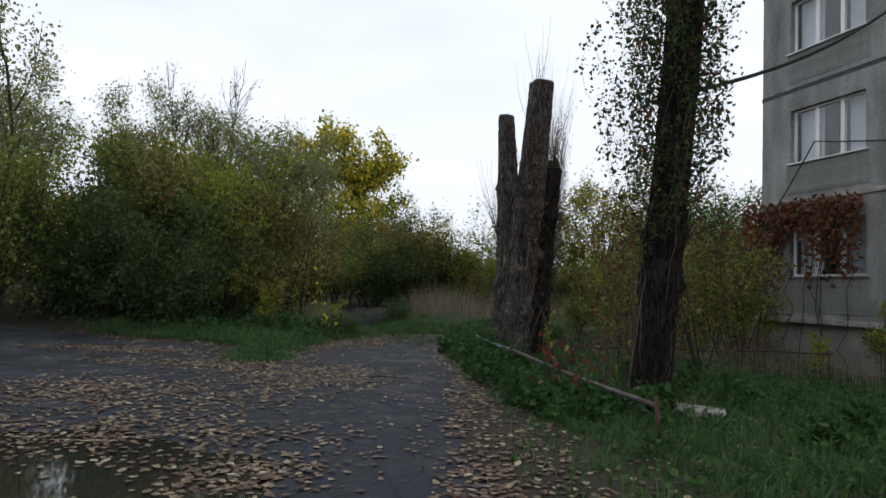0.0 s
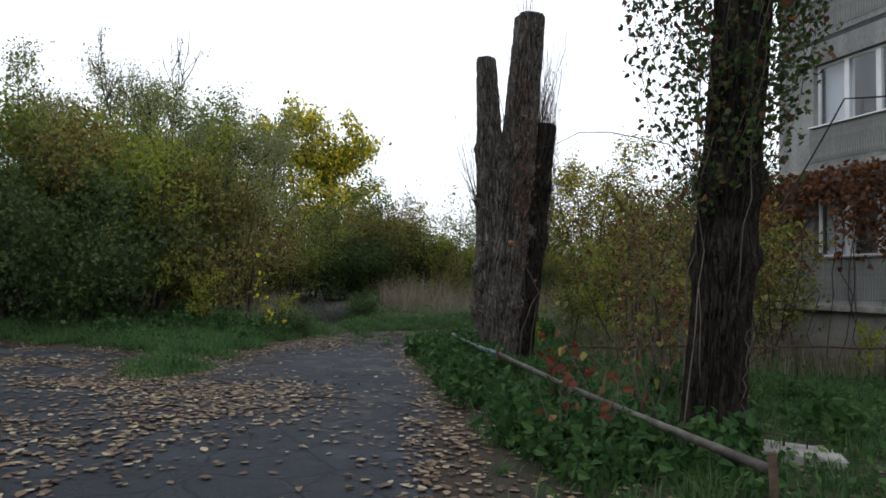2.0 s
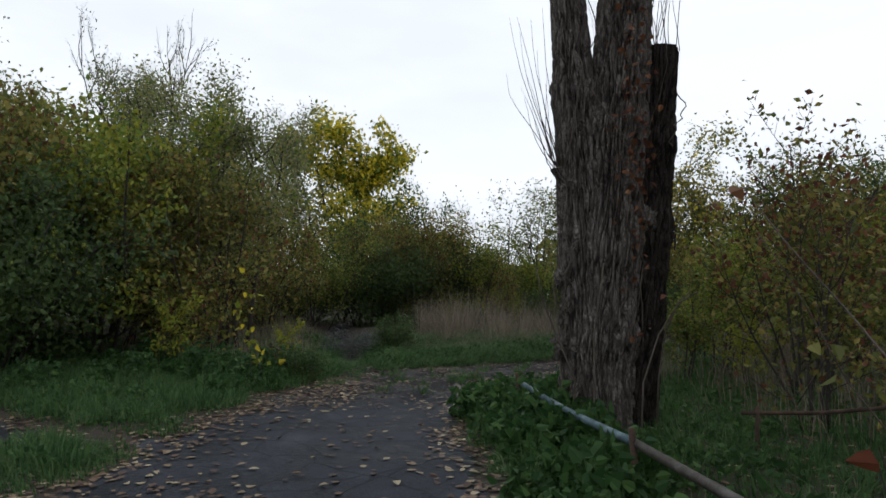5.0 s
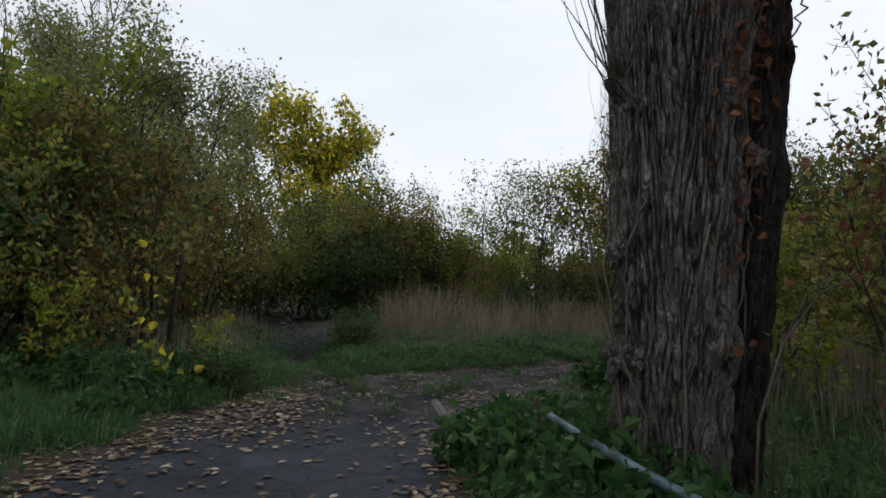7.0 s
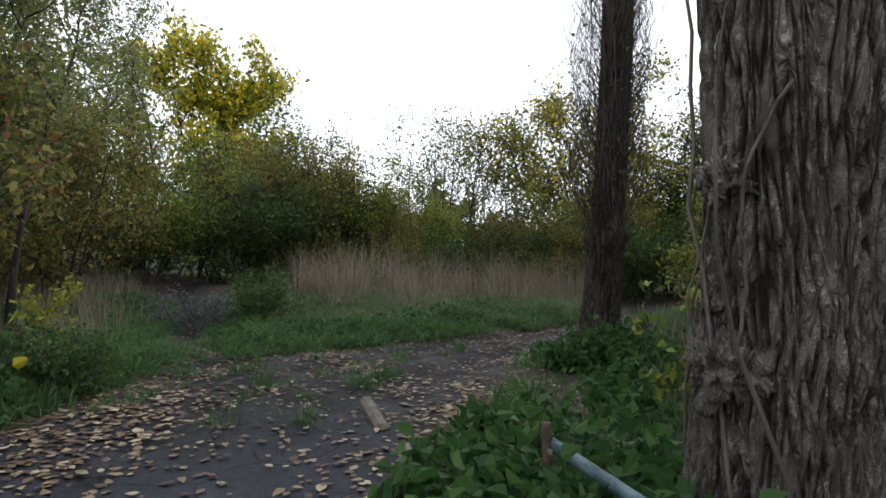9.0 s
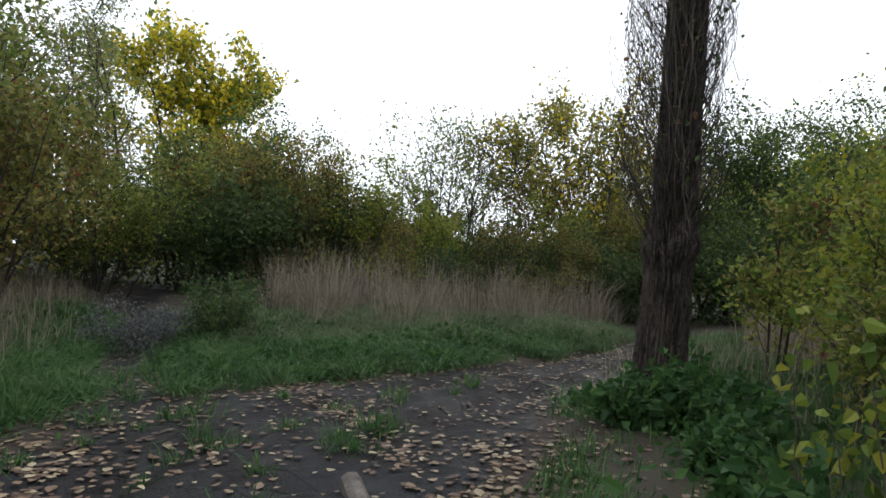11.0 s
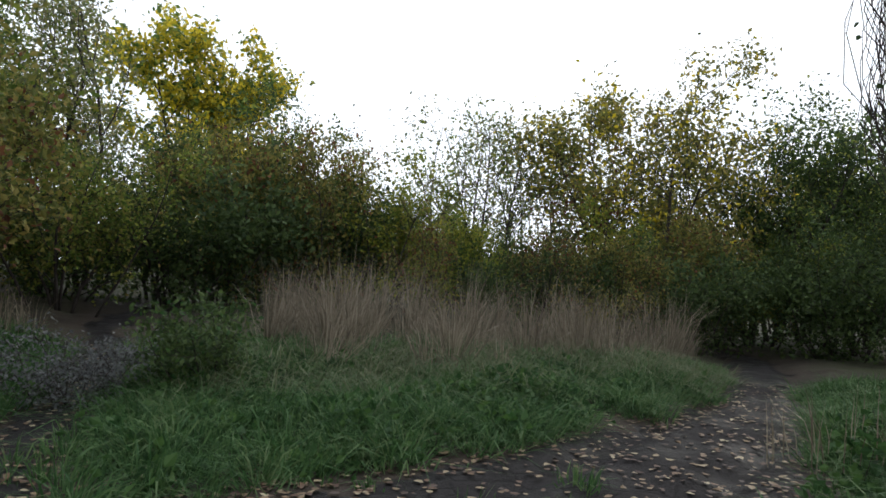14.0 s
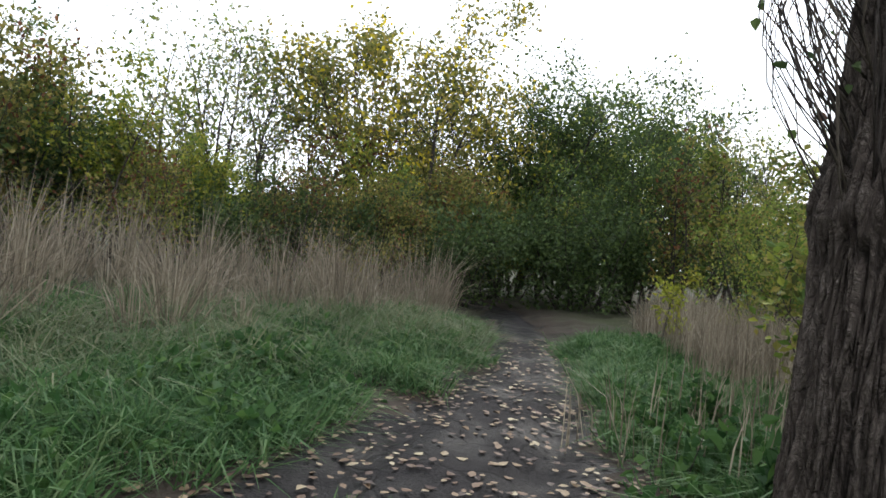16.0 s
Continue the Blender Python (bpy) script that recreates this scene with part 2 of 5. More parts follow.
M_PIPE_BLUE = material("flaking_blue_pipe_paint", [(0.035, 0.05, 0.056), (0.075, 0.125, 0.145), (0.16, 0.21, 0.225)], rough=0.55, scale=8, grain=60, bump=0.3, metal=0.1)
M_CONCRETE = material("old_concrete", [(0.17, 0.16, 0.145), (0.26, 0.25, 0.23), (0.36, 0.35, 0.32)], rough=0.9, scale=5, grain=50, bump=0.5)
M_KERB = material("muddy_kerb_concrete", [(0.06, 0.05, 0.042), (0.12, 0.105, 0.09), (0.19, 0.17, 0.15)], rough=0.9, scale=6, grain=50, bump=0.6)
M_CABLE = material("black_cable_rubber", [(0.012, 0.012, 0.012), (0.025, 0.025, 0.025)], rough=0.6, scale=6, grain=40, bump=0)
M_TAR = material("tar_joint", [(0.04, 0.04, 0.04), (0.08, 0.08, 0.078)], rough=0.9, scale=8, grain=40, bump=0.5)
glass = bpy.data.materials.new("window_glass")
glass.use_nodes = True
gb = glass.node_tree.nodes["Principled BSDF"]
gb.inputs["Base Color"].default_value = (0.92, 0.95, 0.97, 1)
gb.inputs["Roughness"].default_value = 0.02
gb.inputs["Transmission Weight"].default_value = 1.0
gb.inputs["IOR"].default_value = 1.5
M_GLASS = glass


# ---- mesh helpers ----
def to_mesh(name, verts, faces, mat, shade=False):
    me = bpy.data.meshes.new(name)
    me.from_pydata([tuple(v) for v in verts] if not isinstance(verts, np.ndarray) else verts.tolist(), [], faces if not isinstance(faces, np.ndarray) else faces.tolist())
    me.materials.append(mat)
    if shade:
        me.shade_smooth()
    me.update()
    return me


def part(name, me, parent, label="", m=None):
    ob = new(name, me)
    ob.parent = parent
    if m is not None:
        ob.matrix_basis = m
    return tagged(ob, label) if label else ob


def thing(name, label, category, group="", m=None):
    ob = new(name)
    ob.empty_display_size = 0.2
    if m is not None:
        ob.matrix_basis = m
    return tagged(ob, label, category, group)


def box_geo(lo, hi, bevel=0.0):
    """Vertices and faces of a box, its edges cut off by bevel."""
    bm = bmesh.new()
    bmesh.ops.create_cube(bm, size=1)
    for v in bm.verts:
        v.co = Vector([lo[i] + (v.co[i] + 0.5) * (hi[i] - lo[i]) for i in range(3)])
    if bevel:
        bmesh.ops.bevel(bm, geom=list(bm.edges), offset=bevel, segments=1, affect="EDGES")
    bm.verts.index_update()
    out = [tuple(v.co) for v in bm.verts], [tuple(v.index for v in f.verts) for f in bm.faces]
    bm.free()
    return out


def box_mesh(name, lo, hi, mat, bevel=0.0):
    return to_mesh(name, *box_geo(lo, hi, bevel), mat)


def ring_geo(x0, x1, z0, z1, a, b, w0, w1, y0, y1):
    """A wall plate with one rectangular opening, in one piece."""
    verts = [(x, y, z) for y in (y0, y1) for x, z in ((x0, z0), (x1, z0), (x1, z1), (x0, z1), (a, w0), (b, w0), (b, w1), (a, w1))]
    faces = []
    for i in range(4):
        j = (i + 1) % 4
        faces += [(i, j, j + 4, i + 4), (j + 8, i + 8, i + 12, j + 12), (j, i, i + 8, j + 8), (i + 4, j + 4, j + 12, i + 12)]
    return verts, faces


def joined(name, geos, mat):
    verts, faces = [], []
    for v, f in geos:
        k = len(verts)
        verts += list(v)
        faces += [tuple(i + k for i in q) for q in f]
    return to_mesh(name, verts, faces, mat)


def tube(verts, faces, pts, radii, sides=5):
    """Adds a tapered tube along pts."""
    k = len(verts)
    n = len(pts)
    for i, p in enumerate(pts):
        d = (pts[min(i + 1, n - 1)] - pts[max(i - 1, 0)]).normalized()
        a = d.cross(Vector((0.31, 0.87, 0.39)))
        if a.length < 0.05:
            a = d.cross(Vector((1, 0, 0)))
        a.normalize()
        b = d.cross(a)
        for s in range(sides):
            w = 2 * math.pi * s / sides
            verts.append(tuple(p + (a * math.cos(w) + b * math.sin(w)) * radii[i]))
    for i in range(n - 1):
        for s in range(sides):
            t = (s + 1) % sides
            faces.append((k + i * sides + s, k + i * sides + t, k + (i + 1) * sides + t, k + (i + 1) * sides + s))
    faces.append(tuple(k + s for s in reversed(range(sides))))
    faces.append(tuple(k + (n - 1) * sides + s for s in range(sides)))


def leaf_cloud(name, places, size, mat, rng, droop=0.3, wide=0.6, near=False):
    """Small folded leaves at the given places, turned at random."""
    p = np.asarray(places, float)
    n = len(p)
    along = rng.normal(size=(n, 3))
    along[:, 2] -= droop
    along /= np.linalg.norm(along, axis=1)[:, None]
    side = np.cross(along, rng.normal(size=(n, 3)))
    side /= np.linalg.norm(side, axis=1)[:, None] + 1e-9
    up = np.cross(side, along)
    s = size * rng.uniform(0.6, 1.35, n)[:, None]
    if near:
        v = np.empty((n, 6, 3))
        for k, (a, b) in enumerate(((0, 0), (0.25, 0.5), (0.62, 0.36), (1.0, 0), (0.62, -0.36), (0.25, -0.5))):
            v[:, k] = p + along * s * a + side * s * wide * b + up * s * (0.3 * abs(b) - 0.12 * a * a)
        base = np.arange(n)[:, None] * 6
        return to_mesh(name, v.reshape(-1, 3), np.concatenate([base + np.array([[0, 1, 2, 3]]), base + np.array([[0, 3, 4, 5]])]), mat)
    v = np.empty((n, 4, 3))
    v[:, 0] = p
    v[:, 1] = p + along * s * 0.45 + side * s * wide * 0.5 + up * s * 0.1
    v[:, 2] = p + along * s
    v[:, 3] = p + along * s * 0.45 - side * s * wide * 0.5 + up * s * 0.1
    return to_mesh(name, v.reshape(-1, 3), np.arange(4 * n).reshape(-1, 4), mat)


def grow(rng, height, stems, spread, levels=3, lean=0.25, kids=6, start=0.3, taper=0.5, thick=0.02, up=0.35, wobble=0.12, angle=0.9):
    """Stems with limbs and twigs: the mesh of the wood and the places along its twigs."""
    verts, faces, tips = [], [], []

    def branch(p, d, length, radius, level):
        n = 6 if level == 0 else 4
        pts, radii = [p.copy()], [radius]
        for i in range(n):
            d = (d + Vector(rng.normal(size=3)) * wobble + Vector((0, 0, up * 0.25))).normalized()
            p = p + d * (length / n)
            pts.append(p.copy())
            radii.append(radius * (1 - 0.85 * (i + 1) / n) + 0.002)
        tube(verts, faces, pts, radii, 6 if level == 0 else 4 if level == 1 else 3)
        if level >= levels - 1 or level >= 1:
            for i in range(1, n):
                for _ in range(3):
                    f = rng.uniform()
                    tips.append(pts[i].lerp(pts[i + 1], f))
        if level < levels - 1:
            for _ in range(kids if level == 0 else max(3, kids // 2)):
                f = rng.uniform(start if level == 0 else 0.2, 1.0) * n
                i = min(int(f), n - 1)
                q = pts[i].lerp(pts[i + 1], f - i)
                axis = (pts[i + 1] - pts[i]).normalized()
                w = Vector(rng.normal(size=3))
                w = (w - axis * w.dot(axis)).normalized()
                nd = (axis * (1 - 0.45 * angle) + w * angle).normalized()
                branch(q, nd, length * taper * rng.uniform(0.6, 1.1) * (1.15 - 0.5 * f / n), max(radius * 0.45 * (1 - 0.5 * f / n), 0.003), level + 1)

    for s in range(stems):
        w = 2 * math.pi * (s + rng.uniform()) / stems
        d = Vector((math.cos(w) * lean, math.sin(w) * lean, 1)).normalized()
        foot = Vector((math.cos(w), math.sin(w), 0)) * spread * rng.uniform(0.0, 1.0) * (0 if stems == 1 else 1)
        branch(foot - Vector((0, 0, 0.15)), d, height * rng.uniform(0.75, 1.0), thick * height * rng.uniform(0.7, 1.1), 0)
    return verts, faces, tips


def make_tree(name, label, category, seed, height, leaves, leaf_size, mat, stems=1, spread=0.5, bark=M_TWIG, scatter=0.2, second=None, share=0.25, droop=0.3, wide=0.6, low=0.0, near=False, **shape):
    """A tree or shrub: a thing with its trunk and crown."""
    rng = np.random.default_rng(seed)
    v, f, tips = grow(rng, height, stems, spread, **shape)
    mean = sum(tips, Vector()) / len(tips)
    v = [(a - mean.x, b - mean.y, c) for a, b, c in v]
    tips = [t - Vector((mean.x, mean.y, 0)) for t in tips]
    ob = thing(name, label, category)
    part("trunk", to_mesh("trunk", v, f, bark, True), ob)
    tips = np.array([tuple(t) for t in tips])
    tips = tips[tips[:, 2] > low * height]
    tips = tips[rng.permutation(len(tips))[:max(80, int(len(tips) * 0.5))]]
    pick = tips[rng.integers(len(tips), size=leaves)] + rng.normal(size=(leaves, 3)) * scatter
    pick[:, 2] = np.maximum(pick[:, 2], 0.08)
    cut = int(leaves * share) if second else 0
    part("crown", leaf_cloud("crown", pick[cut:], leaf_size, mat, rng, droop, wide, near), ob)
    if cut:
        part("turned_leaves", leaf_cloud("turned_leaves", pick[:cut], leaf_size, second, rng, droop, wide, near), ob)
    return ob


# ---- ground ----
PATH_LINE = [(-0.3, -6, 2.2), (-0.85, 4, 1.5), (-1.0, 8, 1.45), (-0.9, 11, 1.5), (-1.05, 13, 1.4), (-1.15, 15, 1.28), (-0.95, 17, 1.32), (-0.45, 18.6, 1.4), (0.35, 19.9, 1.3),
             (1.1, 20.6, 1.05), (1.95, 21.35, 0.85), (3.0, 22.4, 0.66), (4.5, 23.75, 0.46), (6.55, 26.5, 0.4), (8.6, 30, 0.45), (9.5, 36, 0.6)]
SIDE_TRAIL = [(-1.5, 19.6, 0.4), (-2.15, 21.6, 0.2), (-2.45, 22.9, 0.16), (-2.7, 24.4, 0.2), (-3.6, 27.0, 0.2), (-4.2, 32, 0.3)]


def line_distance(line, x, y):
    best = np.full(np.shape(x), 1e9)
    for (ax, ay, aw), (bx, by, bw) in zip(line, line[1:]):
        ux, uy = bx - ax, by - ay
        k = np.clip(((x - ax) * ux + (y - ay) * uy) / (ux * ux + uy * uy), 0, 1)
        best = np.minimum(best, np.hypot(x - ax - k * ux, y - ay - k * uy) - (aw + k * (bw - aw)))
    return best


def ripple(x, y):
    return 0.5 * np.sin(x * 3.1 + 1.7 * np.sin(y * 1.3)) + 0.3 * np.sin(y * 4.3 + 2 * np.sin(x * 2.2)) + 0.25 * np.sin(x * 7.7 + y * 6.1) + 0.2 * np.sin(x * 13 - y * 11.3)


def path_edge(x, y):
    """Metres outside the edge of the bare path; minus inside it."""
    x, y = np.asarray(x, float), np.asarray(y, float)
    d = np.minimum(line_distance(PATH_LINE, x, y), line_distance(SIDE_TRAIL, x, y))
    side = np.maximum((y - 14.2 - 0.35 * (-2.6 - x)) * 0.92, x + 0.4)
    side = np.maximum(side, 3.0 - y - 6)
    island = np.hypot((x + 3.15 + 0.35 * (y - 13.3)) / 0.85, (y - 13.4) / 1.25) - 1
    side = np.maximum(side, -island * 0.7)
    return np.minimum(d, side) + (0.09 + 0.10 * smooth(16.0, 19.0, y)) * ripple(x, y)


def height(x, y):
    x, y = np.asarray(x, float), np.asarray(y, float)
    e = path_edge(x, y)
    h = 0.05 * smooth(0.0, 1.2, e) + 0.012 * ripple(x * 0.6, y * 0.6)
    h = h + 0.85 * smooth(-3.0, -13.0, x) * smooth(13.5, 20.0, y + 0.2 * x)
    h = h + 0.42 * smooth(22.0, 30.0, y) * smooth(6.5, -1.5, x)
    h = h - 0.30 * smooth(3.5, 9.0, x) * smooth(24.0, 18.0, y)
    h = h + (0.07 + 0.06 * ripple(x * 0.75 + 2, y * 0.75)) * smooth(0.15, 0.9, e) * smooth(18.5, 21.0, y) * smooth(31, 27, y)
    off = line_distance([(a, b, 0.0) for a, b, _ in PATH_LINE], x, y)
    h = h - (0.065 * np.exp(-((off - 0.5) / 0.17) ** 2) - 0.02 * np.exp(-((off - 0.22) / 0.15) ** 2)) * smooth(15.0, 17.5, y)
    h = h + (0.010 * ripple(x * 2.3 + 1, y * 2.3) + 0.006 * ripple(x * 4.1, y * 3.7 + 2)) * smooth(0.3, -0.2, e) * (0.25 + 0.75 * smooth(15.0, 18.0, y))
    h = h - 0.07 * np.exp(-(((x + 2.65) / 1.85) ** 2 + ((y - 5.9) / 1.85) ** 2) ** 2)
    return h


def ground_z(x, y):
    return float(height(x, y))


fine_x = np.arange(-13, 13.01, 0.085)
fine_y = np.arange(-3, 33.01, 0.085)
far = np.array([0.5, 1.2, 2.5, 5, 9, 16, 30, 60, 120, 250, 600])
gx = np.concatenate([fine_x[0] - far[::-1], fine_x, fine_x[-1] + far])
gy = np.concatenate([fine_y[0] - far[::-1], fine_y, fine_y[-1] + far])
XX, YY = np.meshgrid(gx, gy)
ZZ = height(XX, YY)
EE = path_edge(XX, YY)
nx = len(gx)
idx = np.arange(len(gy) * nx).reshape(len(gy), nx)
quads = np.stack([idx[:-1, :-1], idx[:-1, 1:], idx[1:, 1:], idx[1:, :-1]], -1).reshape(-1, 4)
mid_e = EE.ravel()[quads].mean(1)
mid_x, mid_y = XX.ravel()[quads].mean(1), YY.ravel()[quads].mean(1)
on_path = (mid_e < 0) & (np.abs(mid_x) < 13) & (mid_y > -3) & (mid_y < 33)
all_v = np.stack([XX.ravel(), YY.ravel(), ZZ.ravel()], -1)


def sheet(name, q, mat, label, category, attribute, values):
    used, inverse = np.unique(q, return_inverse=True)
    me = to_mesh(name, all_v[used], inverse.reshape(-1, 4), mat, True)
    at = me.attributes.new(attribute, "FLOAT", "POINT")
    at.data.foreach_set("value", np.asarray(values[used], np.float32))
    return tagged(new(name, me), label, category, kind="structure")


mud = smooth(15.5, 19.0, YY + 0.8 * ripple(XX, YY)).ravel()
litter = (1 - smooth(0.2, 1.5, EE + 0.4 * ripple(XX * 2, YY * 2))).ravel()
ground = sheet("ground", quads[~on_path], M_GROUND, "uneven turf and dark soil under weeds and grass", "ground", "litter", litter)
path = sheet("path", quads[on_path], M_PATH, "worn grey asphalt path turning into a muddy dirt track", "path", "mud", mud)

# water standing in the hollow
rim = []
for i in range(64):
    w = 2 * math.pi * i / 64
    r = 1 + 0.10 * math.sin(3 * w + 1) + 0.07 * math.sin(5 * w) + 0.05 * math.sin(11 * w + 2)
    rim.append((-2.6 + 1.52 * r * math.cos(w), 5.9 + 1.58 * r * math.sin(w), -0.024))
puddle = tagged(new("puddle", to_mesh("puddle", rim, [tuple(range(64))], M_WATER)), "still dark puddle reflecting sky on the asphalt", "puddle", kind="structure")


# ---- the old pollarded poplar ----
def bark_column(rng, foot, top, r0, r1, flare=0.25, rings=70, sides=72, ridge=0.045, bend=0.0, wob=0.05, fine=9.0, knots=()):
    """A furrowed trunk from foot to top, closed by a sawn top."""
    foot, top = Vector(foot), Vector(top)
    verts, faces, deep = [], [], []
    ph = rng.uniform(0, 6.28, 8)
    for i in range(rings):
        f = i / (rings - 1)
        c = foot.lerp(top, f) + Vector((bend * math.sin(f * 3.1), bend * 0.4 * math.sin(f * 4 + 1), 0))
        z = f * (top - foot).length
        base = r0 + (r1 - r0) * f + flare * r0 * math.exp(-z * 2.2)
        for s in range(sides):
            w = 2 * math.pi * s / sides
            lump = wob * (math.sin(2 * w + ph[0] + 0.7 * z) + 0.7 * math.sin(3 * w + ph[1] - 0.5 * z) + 0.6 * math.sin(5 * w + ph[2] + 1.3 * z))
            q = noise.noise(Vector((w * 5.5 * math.cos(0), z * 0.8, ph[3]))) + 0.0
            cw, sw = math.cos(w), math.sin(w)
            twist = 0.9 * noise.noise(Vector((cw * 3, sw * 3, z * 1.5)))
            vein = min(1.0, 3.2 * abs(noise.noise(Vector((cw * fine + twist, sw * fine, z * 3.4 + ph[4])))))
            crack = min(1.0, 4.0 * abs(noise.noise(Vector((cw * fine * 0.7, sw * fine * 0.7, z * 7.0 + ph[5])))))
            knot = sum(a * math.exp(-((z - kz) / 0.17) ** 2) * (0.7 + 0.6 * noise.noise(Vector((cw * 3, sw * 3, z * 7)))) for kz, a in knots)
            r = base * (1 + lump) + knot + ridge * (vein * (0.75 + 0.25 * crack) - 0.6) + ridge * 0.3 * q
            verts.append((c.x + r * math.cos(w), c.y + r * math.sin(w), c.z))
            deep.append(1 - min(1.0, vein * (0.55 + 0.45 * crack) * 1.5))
    for i in range(rings - 1):
        for s in range(sides):
            t = (s + 1) % sides
            faces.append((i * sides + s, i * sides + t, (i + 1) * sides + t, (i + 1) * sides + s))
    cap = [verts[(rings - 1) * sides + s] for s in range(sides)]
    return verts, faces, cap, deep


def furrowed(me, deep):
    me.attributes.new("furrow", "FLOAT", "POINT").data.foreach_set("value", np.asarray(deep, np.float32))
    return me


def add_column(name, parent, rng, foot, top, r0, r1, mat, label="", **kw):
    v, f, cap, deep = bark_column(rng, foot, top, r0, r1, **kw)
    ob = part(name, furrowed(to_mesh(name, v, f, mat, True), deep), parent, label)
    lid = [(x, y, z + 0.012 * math.sin(9 * x) * math.cos(7 * y)) for x, y, z in cap]
    c = np.mean(np.array(lid), 0)
    part("sawn_face", to_mesh("sawn_face", lid + [tuple(c + np.array([0, 0, 0.03]))], [(i, (i + 1) % len(lid), len(lid)) for i in range(len(lid))], M_CUT), ob)
    return ob


def vines(rng, n, cx, cy, r, z0, z1, parent, mat, name="vine", thick=0.005, loose=0.035):
    for _ in range(n):
        w = rng.uniform(0, 6.28)
        lo, hi = sorted(rng.uniform(z0, z1, 2))
        if hi - lo < 0.8:
            hi = lo + 0.8
        pts = []
        drift = 0.0
        k = 14
        for i in range(k):
            f = i / (k - 1)
            drift += rng.normal() * 0.03
            w += drift
            rr = r(lo + (hi - lo) * f) + 0.02 + abs(rng.normal()) * loose
            pts.append(Vector((cx(lo + (hi - lo) * f) + rr * math.cos(w), cy + rr * math.sin(w), lo + (hi - lo) * f)))
        v, f = [], []
        tube(v, f, pts, [thick * rng.uniform(0.6, 1.6)] * k, 4)
        part(name, to_mesh(name, v, f, mat, True), parent)


def shoots(rng, name, n, foot, spread, length, parent, mat, up=1.0, thick=0.006, out=0.5):
    """A bunch of thin upright twigs from one place, in one mesh."""
    pts_all = []
    for _ in range(n):
        v, f = [], []
        p = Vector(foot) + Vector(rng.normal(size=3)) * spread
        a = rng.uniform(0, 6.28)
        d = Vector((math.cos(a) * out, math.sin(a) * out, up)).normalized()
        pts = [p.copy()]
        ln = length * rng.uniform(0.5, 1.1)
        for i in range(6):
            d = (d + Vector((0, 0, 0.16)) + Vector(rng.normal(size=3)) * 0.09).normalized()
            p = p + d * ln / 6
            pts.append(p.copy())
        tube(v, f, pts, [thick * (1 - 0.13 * i) for i in range(7)], 3)
        pts_all += pts[2:]
        part(name, to_mesh(name, v, f, mat, True), parent)
    return pts_all


rng = np.random.default_rng(11)
SX, SY = 1.68, 14.9
stump = thing("poplar_stump", "huge topped old poplar with furrowed bark, sawn stubs and dry vines", "tree")
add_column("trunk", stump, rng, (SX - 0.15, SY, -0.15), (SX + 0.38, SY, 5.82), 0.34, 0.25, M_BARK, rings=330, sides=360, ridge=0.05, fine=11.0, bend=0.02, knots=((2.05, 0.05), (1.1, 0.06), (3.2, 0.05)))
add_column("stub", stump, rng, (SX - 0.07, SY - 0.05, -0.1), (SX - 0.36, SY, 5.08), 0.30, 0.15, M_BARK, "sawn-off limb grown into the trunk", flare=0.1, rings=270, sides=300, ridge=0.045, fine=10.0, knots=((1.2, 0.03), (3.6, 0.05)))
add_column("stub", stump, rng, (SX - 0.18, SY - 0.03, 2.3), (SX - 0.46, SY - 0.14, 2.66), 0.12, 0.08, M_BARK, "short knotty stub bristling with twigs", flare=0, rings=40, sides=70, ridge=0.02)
# the darker bark here paints in the shade on the thicket side
add_column("second_stem", stump, rng, (SX + 0.16, SY + 0.1, -0.15), (SX + 0.66, SY + 0.12, 4.0), 0.29, 0.2, M_BARK_DARK, "second stem with shade put into its bark colour, sawn off lower", flare=0.2, rings=230, sides=240, ridge=0.04, bend=0.03, knots=((2.2, 0.05), (3.1, 0.04)))


def burl(x, y, z, r, seed):
    """A knotty swelling of the bark."""
    bm = bmesh.new()
    bmesh.ops.create_icosphere(bm, subdivisions=4, radius=1)
    for v in bm.verts:
        k = 0.8 + 0.55 * noise.noise(v.co * 2.4 + Vector((seed, 0, 0))) + 0.5 * noise.noise(v.co * 6.5 + Vector((0, seed, 0)))
        v.co = Vector((x + v.co.x * r * k, y + v.co.y * r * k, z + v.co.z * r * 1.25 * k))
    me = bpy.data.meshes.new("burl")
    bm.to_mesh(me)
    bm.free()
    me.materials.append(M_BARK)
    me.shade_smooth()
    part("burl", me, stump, "knotty burl on the bark")


burl(SX - 0.43, SY - 0.12, 1.55, 0.09, 1.3)
burl(SX - 0.42, SY - 0.14, 0.88, 0.13, 4.1)
burl(SX - 0.40, SY - 0.10, 1.12, 0.08, 7.7)
burl(SX - 0.33, SY - 0.16, 2.5, 0.1, 9.2)
burl(SX + 0.42, SY - 0.14, 2.15, 0.1, 2.6)
shoots(rng, "sprout", 26, (SX - 0.45, SY - 0.13, 2.64), 0.03, 1.5, stump, M_VINE, out=0.75, thick=0.007)
shoots(rng, "sprout", 22, (SX + 0.66, SY + 0.14, 3.98), 0.1, 2.6, stump, M_VINE, out=0.25, thick=0.006)
shoots(rng, "sprout", 9, (SX + 0.3, SY, 5.75), 0.09, 1.2, stump, M_VINE, out=0.25)
vines(rng, 15, lambda z: SX - 0.13 + 0.05 * z, SY, lambda z: 0.40 - 0.012 * z, 0.0, 5.0, stump, M_VINE)
vines(rng, 12, lambda z: SX + 0.18 + 0.12 * z, SY + 0.1, lambda z: 0.34 - 0.02 * z, 0.0, 4.2, stump, M_VINE)
ivy = rng.normal(size=(150, 3)) * np.array([0.09, 0.05, 0.9]) + np.array([SX + 0.25, SY - 0.42, 3.2])
